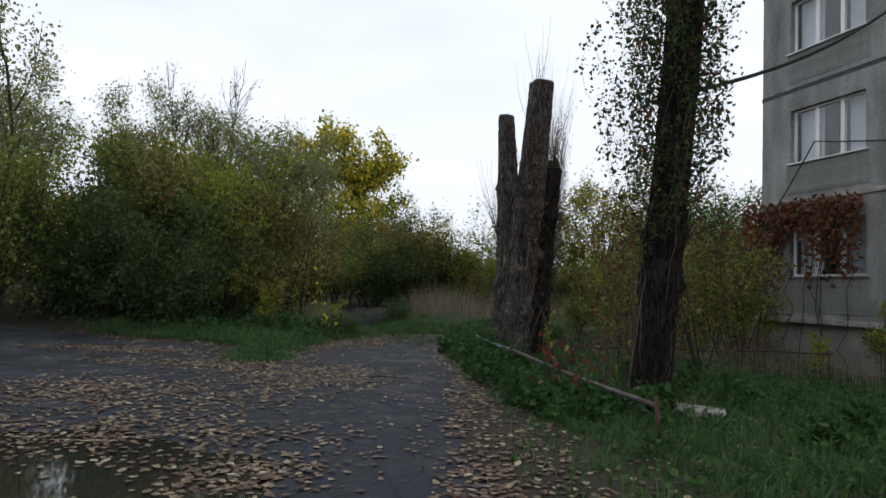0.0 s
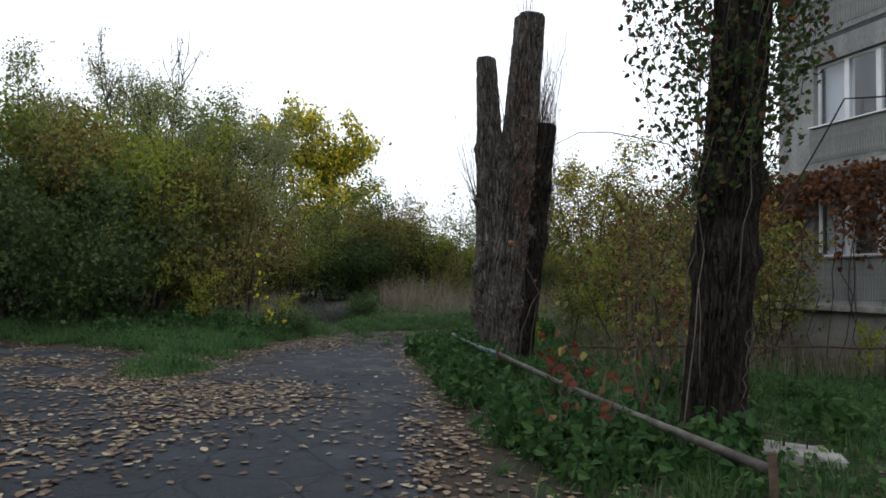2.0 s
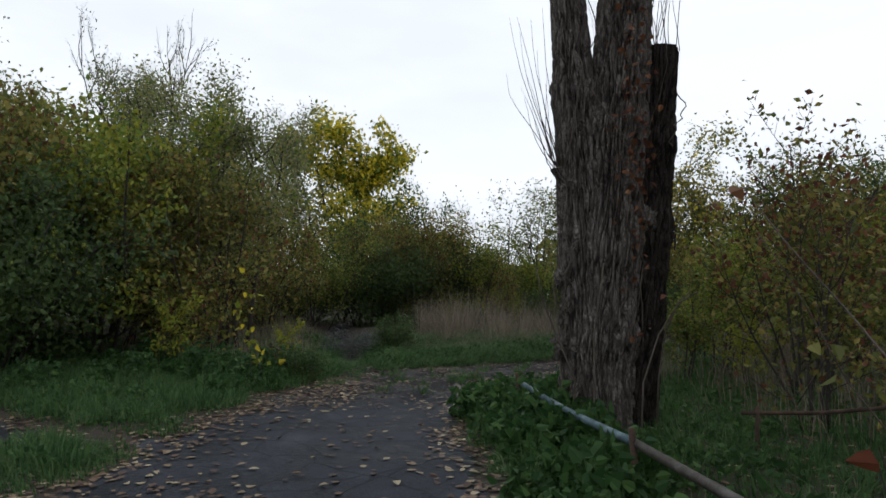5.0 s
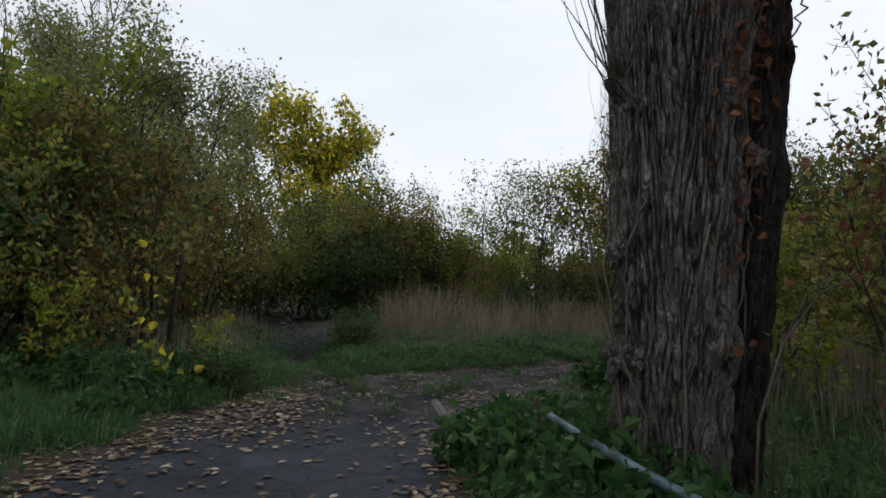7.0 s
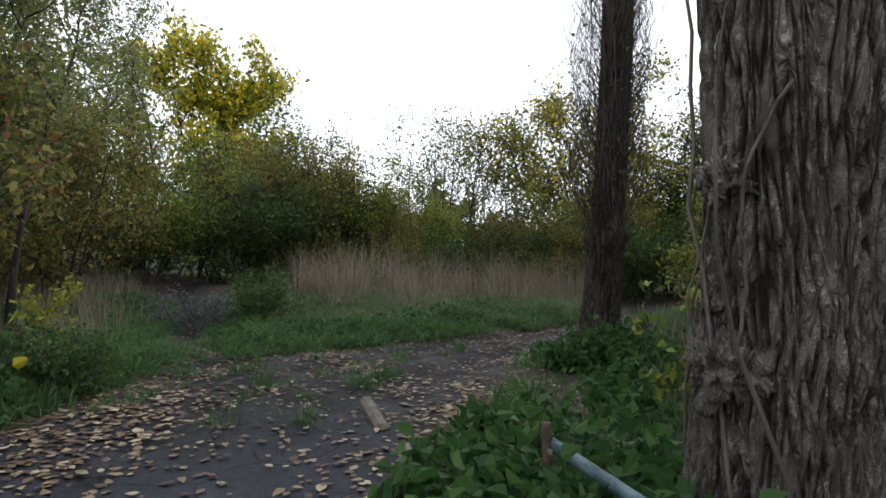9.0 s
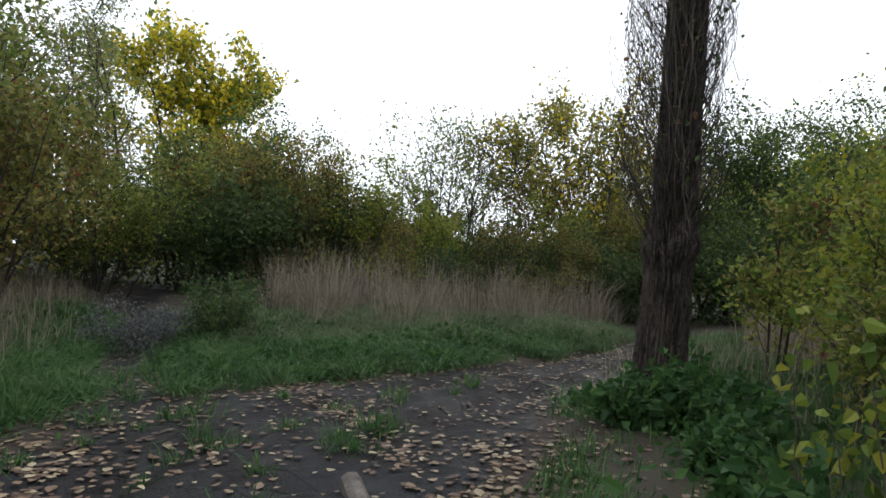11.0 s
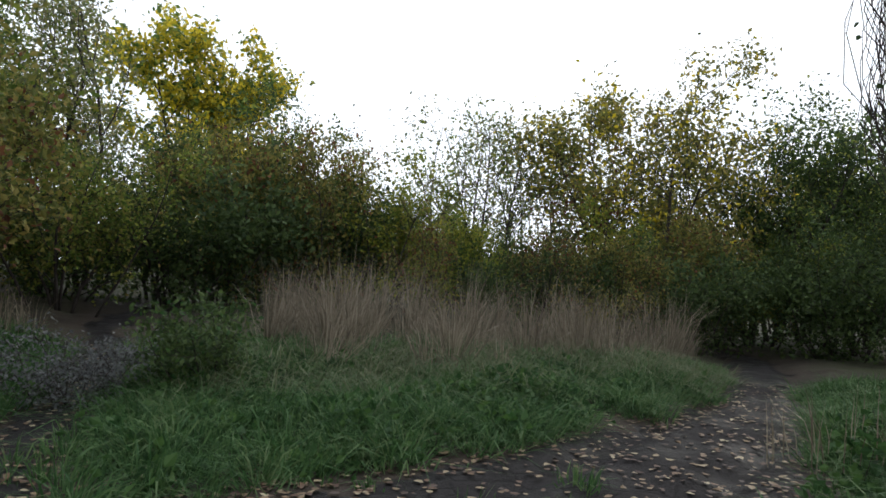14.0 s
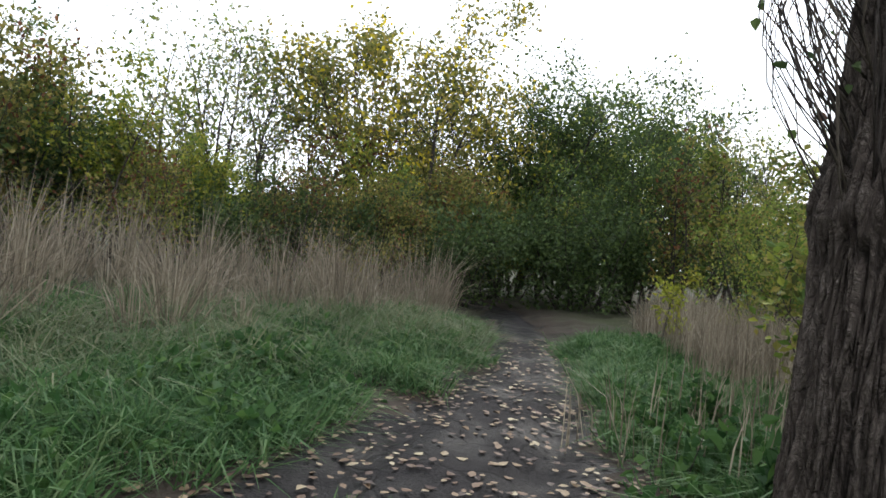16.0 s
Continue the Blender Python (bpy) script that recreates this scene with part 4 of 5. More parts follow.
PLANTING = [
    # kind, x, y, size, widening; the bank to the west
    (dark, -7.3, 18.0, 0.95), (dark, -8.7, 19.0, 1.15), (shrub, -10.6, 19.0, 0.8), (limeshrub, -9.3, 21.2, 1.05), (shrub, -11.0, 17.2, 1.1), (shrub, -13.3, 16.0, 1.25), (dark, -12.0, 15.6, 0.8), (olive, -8.6, 19.8, 1.15), (limeshrub, -6.3, 20.0, 1.0),
    (olive, -5.0, 20.8, 1.0), (greytree, -4.7, 21.9, 0.74), (greytree, -6.3, 21.5, 0.74), (limeshrub, -7.7, 21.8, 1.05), (olive, -6.6, 22.2, 1.05), (shrub, -8.3, 22.2, 1.05), (greytree, -10.6, 21.4, 0.7), (greytree, -14.4, 20.6, 1.35), (greytree, -17.5, 17.5, 1.15),
    (shrub, -16.0, 14.8, 1.4), (dark, -19, 14, 1.3), (dark, -15.0, 13.6, 1.2), (shrub, -17.5, 11.5, 1.3), (shrub, -13.5, 17.4, 1.0), (shrub, -10.4, 19.4, 0.95), (greytree, -12.6, 26.0, 0.78), (greytree, -10.0, 26.5, 0.82), (bare, -9.0, 25.5, 0.95), (bare, -10.8, 28, 1.0), (greytree, -8.2, 27.0, 0.8), (greytree, -15.8, 25.0, 0.85),
    (olive, -5.4, 25.2, 0.95), (olive, -6.8, 27.0, 1.05), (shrub, -4.7, 28.2, 0.75), (dark, -5.6, 30.0, 0.85), (deep, -4.4, 33.0, 0.5), (greytree, -6.8, 33.0, 0.95), (shrub, -8.6, 31.0, 1.5), (olive, -11.2, 31.0, 1.6),
    (olive, -2.8, 31.5, 0.95), (deep, -2.3, 34.4, 0.78), (dark, -3.2, 31.0, 1.1), (dark, -0.6, 33.4, 1.1), (olive, -3.0, 37.0, 0.95), (gold, -1.0, 40.0, 0.7), (yellowtree, -7.8, 50.0, 1.31), (greytree, -15.5, 44, 1.1), (gold, -3.4, 47.0, 0.8), (gold, -15, 50, 1.0),
    (deep, -13, 40, 1.1), (greytree, -16, 36, 1.25), (greytree, -20, 30, 1.3), (shrub, -19, 22, 1.6), (greytree, -23, 22, 1.25),
    # the hedge behind the dry grass
    (olive, -1.0, 32.0, 1.0), (limeshrub, 0.8, 31.6, 0.75), (limeshrub, 2.4, 31.0, 0.6), (brush, 1.5, 29.8, 0.6), (sparse, 1.0, 34.0, 0.55), (sparse, 2.7, 33.2, 0.98), (sparse, 4.3, 33.6, 0.95), (brush, 3.9, 30.6, 0.66), (olive, 4.6, 32.0, 0.66), (dark, 3.2, 31.4, 0.7), (dark, 5.4, 31.6, 0.75), (dark, 7.4, 30.4, 0.8), (sparse, 2.3, 35.0, 0.52), (shrub, 1.6, 33.4, 0.7),
    (shrub, 2.8, 36, 0.7), (gold, 7.6, 33.8, 1.12), (brush, 5.9, 33.4, 1.15), (gold, 9.4, 34.6, 0.85), (limeshrub, 6.6, 32.2, 0.7), (olive, 5.6, 30.4, 0.62), (deep, 11.7, 33.6, 0.88), (deep, 13.4, 35.0, 0.92), (deep, 15.8, 34.6, 0.9), (deep, 18.2, 34.0, 0.95), (olive, 7.8, 31.2, 0.8), (olive, 0.0, 36.0, 0.9), (gold, 1.2, 44, 0.42), (olive, 3.0, 42, 0.8),
    (shrub, 10.8, 33.0, 0.8), (deep, 13.6, 34.2, 0.85), (deep, 13.0, 31.6, 0.6), (dark, 11.0, 30.2, 0.9), (sapling, 14.6, 29.6, 1.2), (sapling, 16.2, 28.0, 1.2), (deep, 15.4, 32.0, 0.8), (brush, 12.6, 28.6, 1.1), (dark, 14.8, 27.0, 0.8),
    (sapling, 18.0, 26.5, 1.3), (sparse, 18.5, 31.0, 1.0), (deep, 20.0, 33.0, 0.8), (gold, 23, 29, 0.8), (dark, 10.2, 34.6, 0.95), (dark, 9.0, 33.6, 0.85),
    # the thicket between path and building
    (limeshrub, 4.6, 19.4, 0.52), (limeshrub, 7.2, 18.0, 0.62), (brush, 4.6, 16.8, 0.9), (sapling, 5.4, 18.0, 0.66), (brush, 5.8, 20.2, 0.75), (sapling, 6.6, 19.0, 0.75), (brush, 7.0, 17.0, 0.9), (brush, 7.6, 21.0, 1.0), (shrub, 8.6, 23.8, 0.45),
    (sapling, 5.0, 21.0, 0.66), (shrub, 12.0, 25.2, 0.5), (brush, 3.9, 15.0, 0.75), (sapling, 8.2, 18.4, 0.8), (sapling, 3.7, 18.3, 0.55), (deep, 12.4, 29.4, 0.55), (sparse, 17, 40, 1.1), (gold, 21, 42, 1.0), (sparse, 14, 43, 1.2), (gold, 27, 38, 1.1),
    (brush, 3.4, 12.4, 0.55), (brush, 4.9, 13.6, 0.7), (sapling, 9.4, 15.0, 0.5),
    (bush, -1.45, 23.3, 0.72), (greybush, -2.45, 23.2, 0.72), (bush, -2.55, 18.6, 0.6), (ysap, -2.75, 19.0, 0.42), (ysap, -4.6, 18.7, 0.6), (ysap, 8.0, 15.2, 0.45), (ysap, 7.2, 24.2, 0.5), (ysap, 4.2, 17.6, 0.5),
    # behind the first steps
    (shrub, -9, -6, 1.5), (greytree, -4, -9, 1.1), (shrub, 3, -8, 1.4), (greytree, 8, -5, 1.1), (shrub, -14, 2, 1.5), (greytree, -16, 8, 1.1),
]
GROUPS = {"shrub": "thicket shrubs", "tree": "thicket trees", "sapling": "saplings", "bush": "small bushes"}
placed = set()
for proto, x, y, size, *wide in PLANTING:
    rng = np.random.default_rng(int(abs(x) * 1000 + abs(y) * 37))
    turn = rng.uniform(0, 360)
    m = pose(x, y, ground_z(x, y) - 0.03, rng.normal() * 3.5, rng.normal() * 3.5, turn)
    if proto not in placed:
        placed.add(proto)
        ob = proto
    else:
        ob = copy_thing(proto, m)
    ob.matrix_basis = m @ Matrix.Diagonal((size * (wide or [1])[0], size * (wide or [1])[0], size * rng.uniform(0.92, 1.08), 1))
    tagged(ob, group=GROUPS[ob.name.split(".")[0]])


# ---- far woods that close the horizon ----
rng = np.random.default_rng(66)
for name, k0, k1 in (("far_woods", 20, 160), ("far_woods", 160, 380)):
    n = 9000
    a = np.radians(rng.uniform(k0, k1, n))
    r = rng.uniform(62, 78, n)
    top = 5.0 + 1.6 * np.sin(a * 23) + 1.2 * np.sin(a * 61 + 2) + 0.8 * np.sin(a * 140)
    pts = np.stack([r * np.cos(a), 10 + r * np.sin(a), top * rng.uniform(0, 1, n) ** 0.8], -1)
    tagged(new(name, leaf_cloud(name, pts, 1.3, M_OLIVE if k0 == 20 else M_GREEN, rng, 0.2, 0.8)), "distant olive autumn woods along the horizon", "woods", kind="stuff")


# ---- grass, weeds and dry stalks ----
def blades(name, x, y, length, width, mat, rng, lean=0.35, label="", category="grass", turn=None, least=0.0):
    """Bent blades standing on the ground, as one field."""
    n = len(x)
    z = height(x, y) - 0.01
    a = 5.0 * ripple(x * 0.45, y * 0.45) + rng.normal(size=n) * 0.9
    if turn is not None:
        a = turn + rng.normal(size=n) * 0.35
    out = least + np.abs(rng.normal(size=n)) * lean
    ln = length * rng.uniform(0.5, 1.2, n)
    w = width * rng.uniform(0.7, 1.3, n)
    ux, uy = np.cos(a), np.sin(a)
    b = rng.uniform(0, 6.28, n)
    sx, sy = np.cos(b) * w, np.sin(b) * w
    v = np.empty((n, 5, 3))
    for k, (f, ww) in enumerate(((0, 1), (0, -1), (0.55, -0.8), (0.55, 0.8), (1.0, 0))):
        bend = out * ln * f * f
        v[:, k, 0] = x + ux * bend + sx * ww
        v[:, k, 1] = y + uy * bend + sy * ww
        v[:, k, 2] = z + ln * f * np.sqrt(np.maximum(0.05, 1 - (out * f) ** 2 * 0.6))
    base = np.arange(n)[:, None] * 5
    faces = (base + np.array([[0, 1, 2, 3]])).tolist() + (base + np.array([[3, 2, 4]])).tolist()
    return tagged(new(name, to_mesh(name, v.reshape(-1, 3), faces, mat)), label, category, kind="stuff")


def scatter(rng, n, x0, x1, y0, y1, rule):
    """About n places in the rectangle, kept by the chance that rule gives."""
    x, y = rng.uniform(x0, x1, n), rng.uniform(y0, y1, n)
    keep = rng.uniform(size=n) < rule(x, y)
    return x[keep], y[keep]


def clumps(x, y, f=1.0):
    return np.clip(0.55 + 0.5 * ripple(x * 0.9 * f + 3, y * 0.9 * f) + 0.25 * ripple(x * 2.1 * f, y * 2.1 * f + 5), 0, 1)


rng = np.random.default_rng(101)
x, y = scatter(rng, 90000, -9, 1.5, 12.5, 22, lambda x, y: smooth(0.15, 0.9, path_edge(x, y)) * clumps(x, y) * smooth(-11, -7, x) * smooth(21.5, 19.5, y))
blades("bank_grass", x, y, 0.19 * (0.5 + 0.9 * clumps(x + 7, y, 0.8)), 0.006, M_GRASS, rng, 1.1, "lush green grass along the foot of the bank")
x, y = scatter(rng, 120000, -5.5, 6.8, 19.5, 28, lambda x, y: smooth(0.05, 0.5, path_edge(x, y)) * clumps(x, y) * (1 - smooth(0.0, 2.0, y - 24.3 - 0.45 * np.maximum(x, 0))) * smooth(4.5, 3.0, x - (y - 21) * 1.0))
blades("meadow_grass", x, y, 0.13 * (0.6 + 0.8 * clumps(x + 7, y, 0.6)), 0.006, M_GRASS, rng, 1.15, "fresh green grass beside the dirt track")
x, y = scatter(rng, 70000, 0.2, 10, 4.0, 20, lambda x, y: (0.25 * smooth(0.1, 0.5, path_edge(x, y)) + 0.75 * smooth(0.8, 2.0, path_edge(x, y))) * clumps(x, y))
blades("verge_grass", x, y, 0.17, 0.006, M_GRASS, rng, 0.6, "short grass and weeds between path and building")
x, y = scatter(rng, 30000, 3.0, 8, 19.5, 26, lambda x, y: smooth(0.1, 0.5, path_edge(x, y)) * clumps(x, y) * smooth(-3.2, -2.4, x - (y - 21)))
blades("verge_grass", x, y, 0.2, 0.006, M_GRASS, rng, 0.6, "short grass on the low side of the track")
x, y = scatter(rng, 16000, -4.6, -1.9, 12.0, 14.8, lambda x, y: smooth(-0.05, 0.3, path_edge(x, y)) * clumps(x, y))
blades("island_grass", x, y, 0.10, 0.005, M_GRASS, rng, 0.6, "small grass patch amid fallen leaves")
x, y = scatter(rng, 1300, -1.0, 7.5, 23.8, 31, lambda x, y: smooth(0.6, 1.4, path_edge(x, y)) * smooth(-0.6, 1.6, y - 24.3 - 0.42 * np.maximum(x, 0) + 0.5 * ripple(x * 0.8, y)) * clumps(x, y, 0.8) * smooth(31, 29, y))
blades("dry_grass", x, y, 0.95 * (0.2 + 0.95 * clumps(x + 2, y, 0.7)) * (0.55 + 0.45 * smooth(24.0, 26.0, y - 0.42 * np.maximum(x, 0))), 0.005, M_STRAW, rng, 0.45, "tall dry straw-coloured grass before the hedge", "dry grass")
x, y = scatter(rng, 14000, 5.5, 11, 21, 27, lambda x, y: smooth(0.7, 1.4, path_edge(x, y)) * clumps(x, y, 0.8) * smooth(-3.4, -4.2, (y - 21) - x))
blades("dry_grass", x, y, 0.75, 0.006, M_STRAW, rng, 0.3, "dry straw-coloured grass beside the track", "dry grass")
x, y = scatter(rng, 5500, -6.5, -2.8, 19.2, 27, lambda x, y: smooth(0.4, 1.0, path_edge(x, y)) * clumps(x, y, 0.7))
blades("dry_grass", x, y, 0.58, 0.005, M_STRAW, rng, 0.5, "dry brown stalks under the shrubs", "dry grass")
x, y = scatter(rng, 5000, 3.2, 9.5, 14, 22, lambda x, y: clumps(x, y, 0.7))
blades("dry_grass", x, y, 0.6, 0.005, M_STRAW, rng, 0.4, "dry stalks under the saplings", "dry grass")


def tussocks(name, n, x0, x1, y0, y1, rule, count, spread, length, width, mat, lean, label, category="grass", least=0.0):
    """Cushions of blades that arch outwards from many centres."""
    cx, cy = scatter(rng, n, x0, x1, y0, y1, rule)
    k = len(cx) * count
    size = np.repeat(rng.uniform(0.5, 1.45, len(cx)), count)
    a, r = rng.uniform(0, 6.28, k), np.abs(rng.normal(size=k)) * spread * size
    lay = np.repeat(rng.uniform(0, 6.28, len(cx)), count)
    x, y = np.repeat(cx, count) + r * np.cos(a), np.repeat(cy, count) + r * np.sin(a)
    keep = (path_edge(x, y) > -0.03) | (name == "track_tussocks")
    turn = np.arctan2(np.sin(a) + 0.8 * np.sin(lay), np.cos(a) + 0.8 * np.cos(lay))
    return blades(name, x[keep], y[keep], (length * size)[keep], width, mat, rng, lean, label, category, turn[keep], least)


tussocks("meadow_tussocks", 2600, -5.5, 6.8, 19.5, 27, lambda x, y: smooth(0.08, 0.3, path_edge(x, y)) * (1 - smooth(0.2, 2.2, y - 24.3 - 0.45 * np.maximum(x, 0))) * smooth(4.5, 3.0, x - (y - 21)), 65, 0.13, 0.27, 0.006, M_GRASS, 0.7, "arching green grass tussocks in the meadow", least=0.75)
tussocks("lying_grass", 420, -2.5, 7, 21.8, 27.5, lambda x, y: smooth(0.25, 0.6, path_edge(x, y)) * np.exp(-((y - 24.0 - 0.42 * np.maximum(x, 0)) / 0.9) ** 2), 90, 0.2, 0.5, 0.005, M_HAY, 0.8, "long pale grass laid flat in swirls before the dry stalks", least=0.9)
tussocks("bank_tussocks", 1500, -8, 1.0, 13, 21, lambda x, y: smooth(0.15, 0.5, path_edge(x, y)), 50, 0.09, 0.22, 0.006, M_GRASS, 1.3, "arching green grass tussocks at the bank")
tussocks("verge_tussocks", 900, 0.4, 7, 5, 19, lambda x, y: 0.3 * smooth(0.1, 0.4, path_edge(x, y)) + 0.7 * smooth(1.0, 2.0, path_edge(x, y)), 40, 0.08, 0.18, 0.005, M_GRASS, 1.2, "green grass tussocks on the verge")
tussocks("dry_tussocks", 150, -1.1, 7.5, 23.6, 30, lambda x, y: smooth(0.5, 1.2, path_edge(x, y)) * smooth(-0.9, 1.2, y - 24.3 - 0.42 * np.maximum(x, 0)), 60, 0.11, 0.95, 0.0055, M_STRAW, 0.75, "arching tufts of dry straw-coloured grass", "dry grass")
tussocks("dry_tussocks", 160, 5.8, 11, 21.5, 27, lambda x, y: smooth(0.7, 1.3, path_edge(x, y)) * smooth(-3.4, -4.2, (y - 21) - x), 65, 0.12, 0.6, 0.005, M_STRAW, 0.5, "tufts of dry grass beside the track", "dry grass")
tussocks("track_tussocks", 330, -2.2, 4.0, 17.5, 22.5, lambda x, y: (np.abs(path_edge(x, y) + 1.0) < 0.24) * 0.5 + 0.75 * smooth(-0.5, -0.1, path_edge(x, y)) * smooth(0.6, -0.2, x), 40, 0.07, 0.14, 0.005, M_GRASS, 0.9, "small grass tufts between the wheel ruts")


def herbs(name, x, y, size, mat, rng, label):
    """Low broad leaves that cover the ground in cushions."""
    z = height(x, y) + rng.uniform(0.01, 1.0, len(x)) * 0.22 * clumps(x + 9, y, 0.8)
    return tagged(new(name, leaf_cloud(name, np.stack([x, y, z], -1), size, mat, rng, -0.2, 0.7)), label, "herbs", kind="stuff")


x, y = scatter(rng, 150000, -5.5, 6.8, 19.5, 27, lambda x, y: smooth(0.05, 0.5, path_edge(x, y)) * clumps(x + 4, y) ** 2 * (1 - smooth(0.0, 1.8, y - 24.0 - 0.45 * np.maximum(x, 0))) * smooth(4.5, 3.0, x - (y - 21)))
herbs("meadow_herbs", x, y, 0.08, M_NETTLE, rng, "low green herbs growing through the meadow grass")
x, y = scatter(rng, 45000, -8, 1.0, 13, 21, lambda x, y: smooth(0.1, 0.7, path_edge(x, y)) * clumps(x + 4, y) ** 2 * smooth(-9, -6, x))
herbs("bank_herbs", x, y, 0.07, M_NETTLE, rng, "low green herbs along the foot of the bank")
x, y = scatter(rng, 50000, 0.3, 9, 6, 19, lambda x, y: smooth(0.5, 1.6, path_edge(x, y)) * clumps(x + 4, y) ** 2)
herbs("verge_herbs", x, y, 0.07, M_NETTLE, rng, "low green herbs under the pipe rail")
x, y = scatter(rng, 16000, 3.0, 8, 19.5, 25, lambda x, y: smooth(0.1, 0.5, path_edge(x, y)) * clumps(x + 4, y) ** 2 * smooth(-3.2, -2.4, x - (y - 21)))
herbs("verge_herbs", x, y, 0.07, M_NETTLE, rng, "low green herbs on the low side of the track")


def nettle(seed, tall, mat=M_NETTLE, label="leafy green nettle weed beside the path", dense=7):
    rng = np.random.default_rng(seed)
    ob = thing("weed", label, "weed", "weeds along the verge")
    places = []
    for _ in range(9):
        v, f = [], []
        a = rng.uniform(0, 6.28)
        p = Vector((rng.normal() * 0.12, rng.normal() * 0.12, -0.03))
        top = p + Vector((math.cos(a) * 0.25 * tall, math.sin(a) * 0.25 * tall, tall * rng.uniform(0.6, 1.1)))
        pts = [p.lerp(top, i / 5) for i in range(6)]
        tube(v, f, pts, [0.006 - 0.0008 * i for i in range(6)], 3)
        part("stem", to_mesh("stem", v, f, M_TWIG), ob)
        for i in range(1, 6):
            for _ in range(dense):
                places.append(pts[i] + Vector(rng.normal(size=3)) * 0.055)
    part("leaves", leaf_cloud("leaves", [tuple(p) for p in places], 0.085, mat, rng, 0.2, 0.7, True), ob)
    return ob


WEEDS = [nettle(41, 0.36), nettle(42, 0.28), nettle(43, 0.45, M_NETTLE, "pale green leafy weed beside the path"), nettle(44, 0.6, M_RED, "crimson withered weed beside the path", 1), nettle(45, 0.24)]
rng = np.random.default_rng(55)
spots = []
for k in range(34):
    f = rng.uniform()
    spots.append((0.8 + (1 - f) * 0.35 + rng.normal() * 0.22, 12.6 + f * 4.0, 0 if rng.uniform() < 0.6 else 1))
for k in range(26):
    f = rng.uniform()
    spots.append((1.05 + (1 - f) * 0.75 + rng.normal() * 0.3, 8.4 + f * 4.4, 4))
spots += [(2.5 + rng.normal() * 0.25, 19.1 + rng.normal() * 0.25, 2 if k % 2 else 0) for k in range(7)]
spots += [(4.2 + rng.normal() * 0.8, 10.0 + rng.normal() * 1.8, 1) for k in range(16)]
spots += [(-2.7 - rng.uniform(0, 3.2), 16.5 + rng.uniform(0, 3.0), int(rng.integers(0, 3))) for k in range(22)]
spots += [(1.72, 10.2, 3), (3.6, 21.0, 0), (4.2, 21.6, 2), (3.4, 20.4, 1), (1.9, 17.2, 4), (2.3, 18.0, 4), (2.6, 18.3, 4)]
first = set()
for x, y, k in spots:
    if path_edge(x, y) < 0.12:
        x += 0.35
    m = pose(x, y, ground_z(x, y), 0, 0, rng.uniform(0, 360))
    ob = copy_thing(WEEDS[k], m) if k in first else WEEDS[k]
    first.add(k)
    s = rng.uniform(0.75, 1.25)
    ob.matrix_basis = m @ Matrix.Diagonal((s, s, s, 1))


def creeper(label, x, y, canes, tall, leaves, size, mats, seed, lean=0.18):
    """Upright thin canes with large withered leaves."""
    rng = np.random.default_rng(seed)
    ob = thing("creeper", label, "creeper", "withered creepers", pose(x, y, ground_z(x, y)))
    places = []
    for _ in range(canes):
        p = Vector((rng.normal() * 0.14, rng.normal() * 0.2, -0.04))
        a = rng.uniform(0, 6.28)
        d = Vector((math.cos(a) * lean, math.sin(a) * lean, 1)).normalized()
        pts, ln = [p.copy()], tall * rng.uniform(0.5, 1.05)
        for _ in range(7):
            d = (d + Vector(rng.normal(size=3)) * 0.12).normalized()
            p = p + d * ln / 7
            pts.append(p.copy())
        v, f = [], []
        tube(v, f, pts, [0.006 - 0.0006 * i for i in range(8)], 4)
        part("cane", to_mesh("cane", v, f, M_VINE, True), ob)
        places += [tuple(q) for q in pts[2:]]
    places = np.array(places)
    for mat, n in zip(mats, leaves):
        pick = places[rng.integers(len(places), size=n)] + rng.normal(size=(n, 3)) * 0.05
        part("leaves", leaf_cloud("leaves", pick, size, mat, rng, 1.1, 0.7, True), ob)
    return ob


creeper("crimson and rust withered creeper hanging over the pipe rail", 1.5, 8.9, 5, 0.7, (9, 6), 0.08, (M_RED, M_RUST), 61)
creeper("crimson and rust withered creeper hanging over the pipe rail", 1.85, 9.6, 6, 0.95, (12, 12), 0.085, (M_RED, M_RUST), 62)
creeper("tall brown canes with hanging rust leaves beside the poplar", 2.3, 10.0, 9, 2.3, (30, 26), 0.08, (M_RUST, M_OLIVE), 63)
creeper("tall brown canes with hanging rust leaves beside the poplar", 2.75, 10.6, 9, 2.5, (30, 40), 0.08, (M_RUST, M_OLIVE), 64)
creeper("tall brown canes with hanging rust leaves beside the poplar", 3.3, 11.4, 9, 2.2, (30, 50), 0.09, (M_RUST, M_OLIVE), 65)
creeper("pale dry weed stalks bent over the end of the rail", 0.85, 15.7, 14, 0.6, (12, 30), 0.06, (M_STRAW, M_HAY), 66, 0.7)
creeper("leaning twig with bright yellow leaves beside the path", -2.75, 17.9, 4, 1.75, (10, 34), 0.11, (M_YELLOW, M_LIME), 67, 0.45)
creeper("leafy yellow-green young shoots beside the bare poplar", 2.5, 17.5, 6, 1.1, (40, 60), 0.10, (M_LIME, M_GREEN), 68, 0.4)


# ---- fallen leaves ----
def leaf_shape(x, y, z, s, turn, tip, curl, flat):
    """One fallen leaf: a pointed oval, curled up at its edges."""
    out = []
    for u, w in ((-0.5, 0), (-0.15, 0.36), (0.22, 0.28), (0.55, 0), (0.22, -0.28), (-0.15, -0.36)):
        px, py = u * s, w * s
        pz = curl * abs(w) * s + tip * u * s
        out.append((x + px * np.cos(turn) - py * np.sin(turn), y + px * np.sin(turn) + py * np.cos(turn), z + pz + flat))
    return out


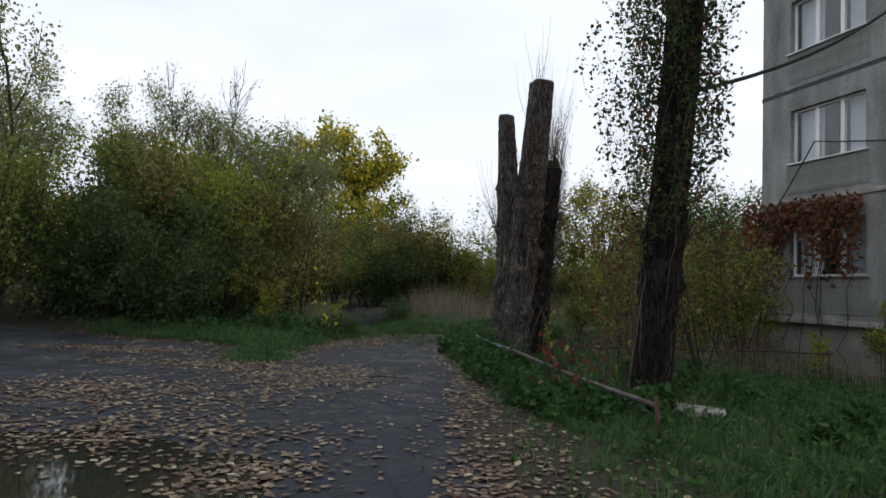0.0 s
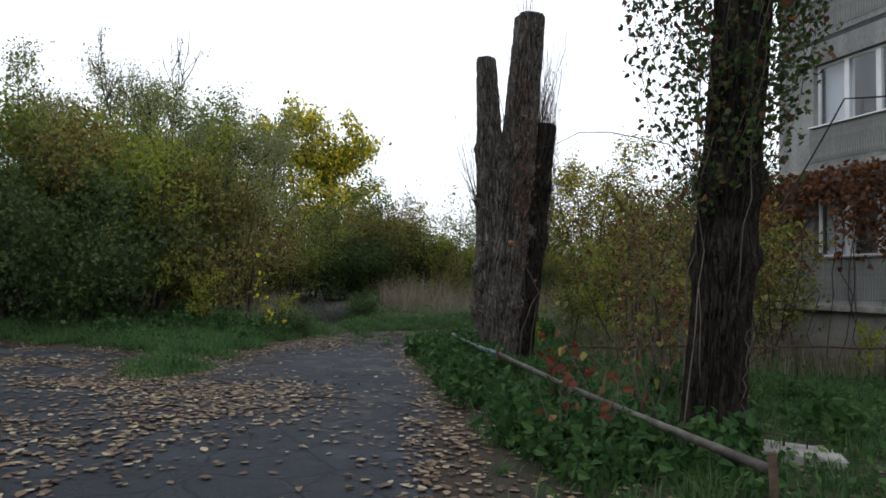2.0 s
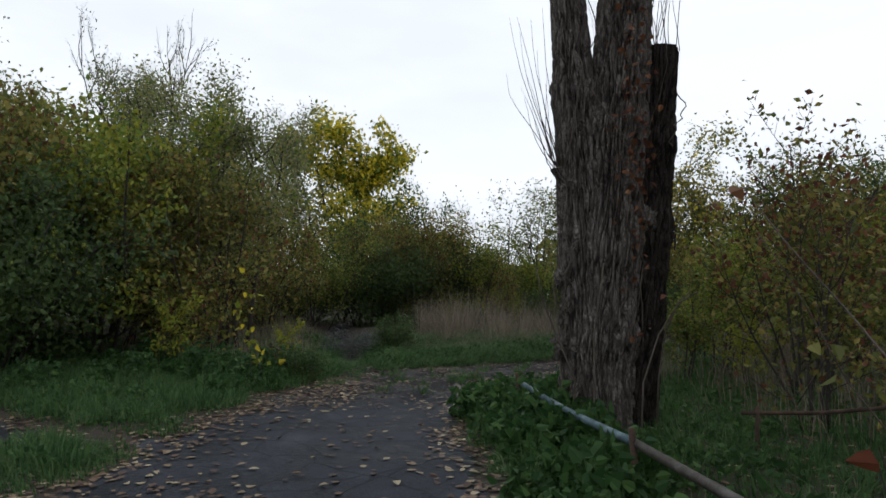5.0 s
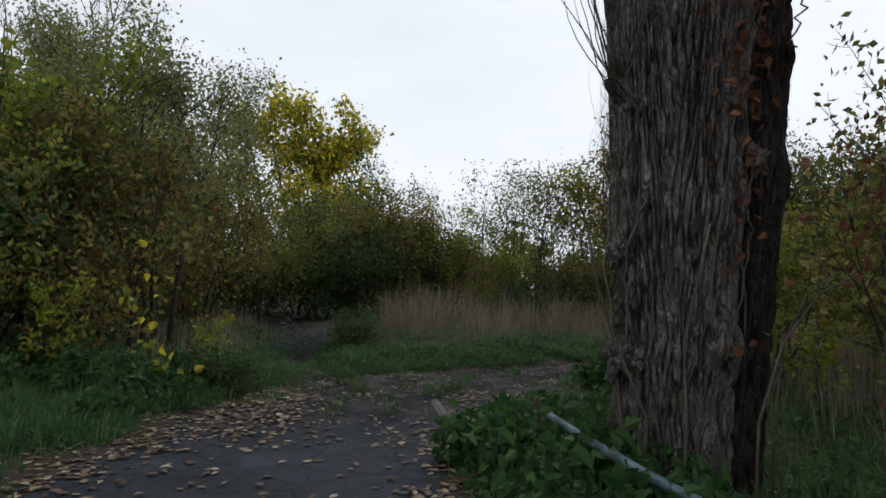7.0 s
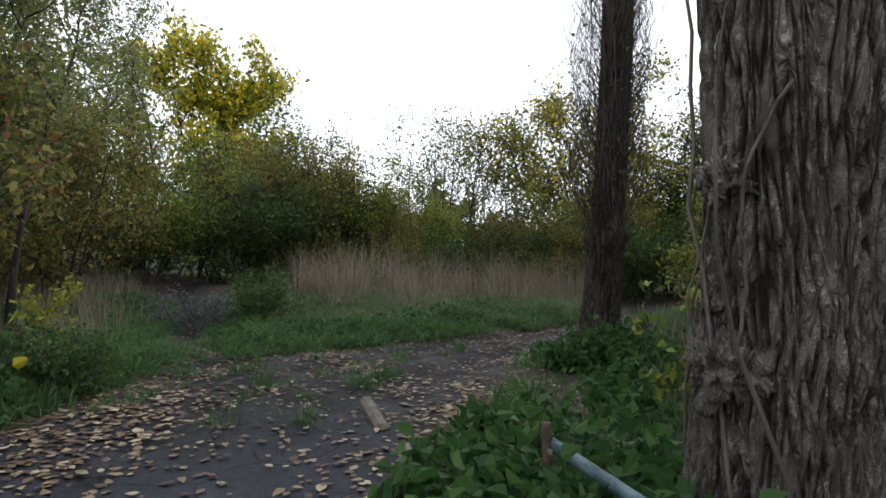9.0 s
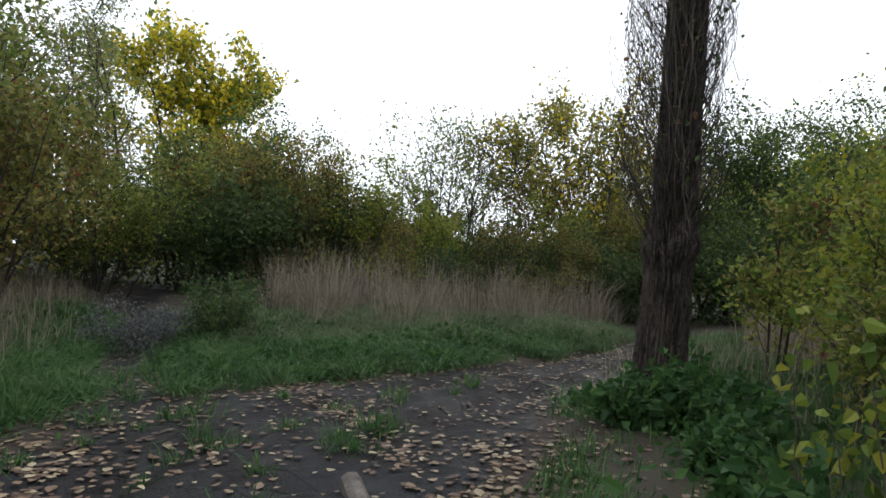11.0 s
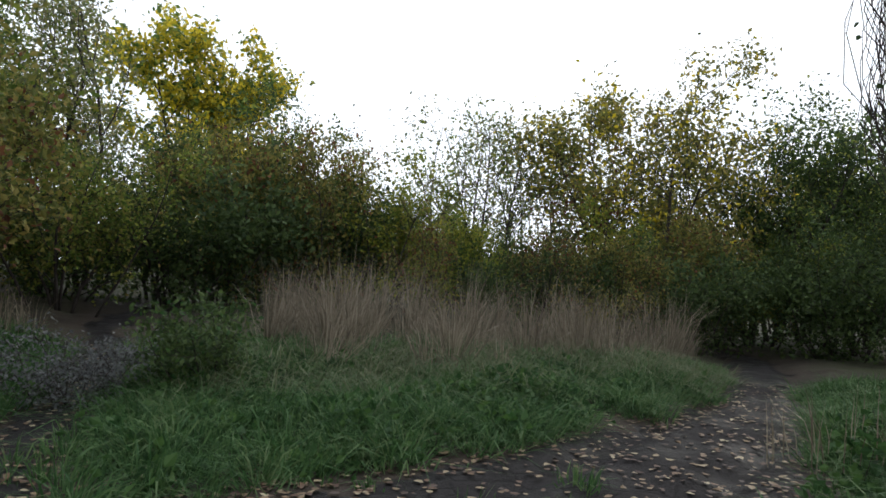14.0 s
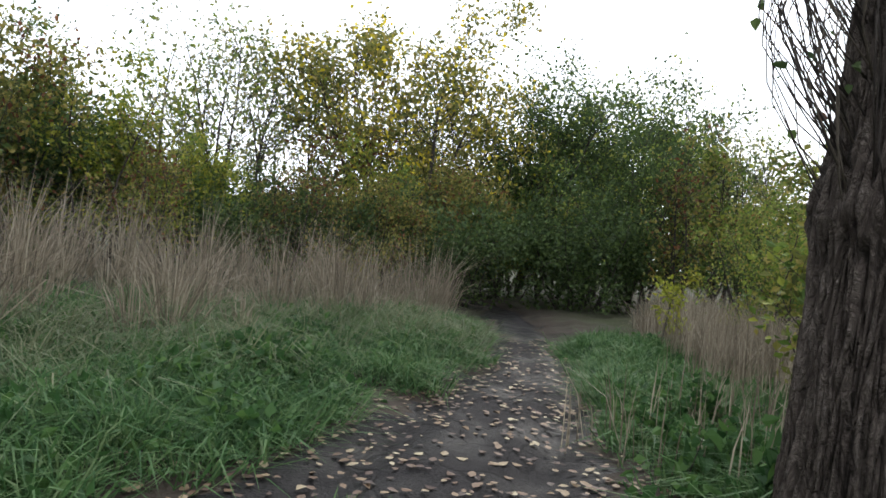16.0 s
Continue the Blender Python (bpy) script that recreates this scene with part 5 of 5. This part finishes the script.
def leaf_litter(name, x, y, size, rng, label):
    n = len(x)
    z = np.maximum(height(x, y), -0.03)
    pts = np.array(leaf_shape(x, y, z, size * rng.uniform(0.6, 1.3, n), rng.uniform(0, 6.28, n), rng.normal(size=n) * 0.1, rng.normal(size=n) * 0.22, 0.010 + rng.uniform(0, 0.010, n)))
    v = pts.transpose(2, 0, 1).reshape(-1, 3)
    b = np.arange(n)[:, None] * 6
    faces = np.concatenate([b + np.array([[0, 1, 2, 3]]), b + np.array([[0, 3, 4, 5]])])
    return tagged(new(name, to_mesh(name, v, faces, M_FALLEN)), label, "leaf litter", kind="stuff")


PALE_RUT = [(0.5, 17.5, 0.05), (1.0, 19.2, 0.15), (1.7, 20.6, 0.15), (2.9, 22.0, 0.12), (4.5, 23.8, 0.1)]
LEAF_RUT = [(-0.55, 21.3, 0.03), (-0.3, 20.8, 0.05), (0.25, 19.3, 0.08), (0.5, 18.6, 0.03)]


def litter_rule(x, y):
    e = path_edge(x, y)
    edge = np.exp(-((e - 0.05) / 0.35) ** 2)
    pile = sum(k * np.exp(-(((x - a) / p) ** 2 + ((y - b) / q) ** 2)) for a, b, p, q, k in ((-1.75, 11.2, 0.85, 1.1, 1.0), (-3.6, 9.1, 1.5, 1.0, 0.7), (-2.3, 7.5, 1.2, 0.45, 0.8), (-2.9, 6.9, 1.2, 0.4, 0.35), (-1.2, 6.1, 0.4, 0.5, 0.4), (-1.15, 6.4, 0.5, 0.35, 0.7), (-3.7, 12.0, 1.4, 0.45, 0.8), (-5.8, 13.6, 1.5, 0.5, 0.7), (-1.8, 17.7, 0.4, 1.2, 0.75), (-0.6, 19.6, 0.8, 0.6, 0.3)))
    return np.clip(0.009 + 0.34 * edge * clumps(x, y) + pile * (0.4 + 0.6 * clumps(x, y)), 0, 1)


rng = np.random.default_rng(202)
x, y = scatter(rng, 120000, -9, 2.2, 3.5, 19, litter_rule)
leaf_litter("leaf_litter", x, y, 0.067, rng, "scattered tan and brown fallen leaves on asphalt and verge")
x, y = scatter(rng, 34000, -3.6, 6.5, 16, 26, lambda x, y: np.clip(0.010 + 0.08 * smooth(1.0, -0.4, path_edge(x, y)) * clumps(x, y) * smooth(26, 21, y) + 0.3 * np.exp(-(path_edge(x, y) / 0.4) ** 2) + 0.9 * np.exp(-(line_distance(LEAF_RUT, x, y) / 0.1) ** 2) + 0.06 * smooth(25.0, 21.0, y) + 0.13 * np.exp(-(line_distance(PALE_RUT, x, y) / 0.28) ** 2) * clumps(x + 1, y, 1.3), 0, 1))
leaf_litter("leaf_litter", x, y, 0.054, rng, "pale fallen leaves strewn over the muddy track")
x, y = scatter(rng, 12000, 0.3, 5, 5, 16, lambda x, y: 0.15 + 0.7 * clumps(x, y) * smooth(1.4, 0.2, path_edge(x, y)))
leaf_litter("leaf_litter", x, y, 0.067, rng, "brown fallen leaves in the verge grass")

# single leaves that lie nearest to the walk
shapes = []
for k in range(6):
    pts = leaf_shape(0.0, 0.0, 0.0, 0.052 + 0.007 * k, 0.0, float(rng.normal() * 0.1), float(rng.normal() * 0.25), 0.012)
    shapes.append(to_mesh("leaf", [tuple(float(c) for c in p) for p in pts], [(0, 1, 2, 3), (0, 3, 4, 5)], M_FALLEN_ONE))
x, y = scatter(rng, 1400, -2.6, 1.0, 6.0, 17.5, lambda x, y: (path_edge(x, y) < -0.05) * clumps(x, y) * 0.7)
for i in range(min(280, len(x))):
    leaf = new("leaf", shapes[i % 6])
    leaf.parent = path
    leaf.matrix_basis = pose(float(x[i]), float(y[i]), ground_z(x[i], y[i]), 0, 0, float(rng.uniform(0, 360)))
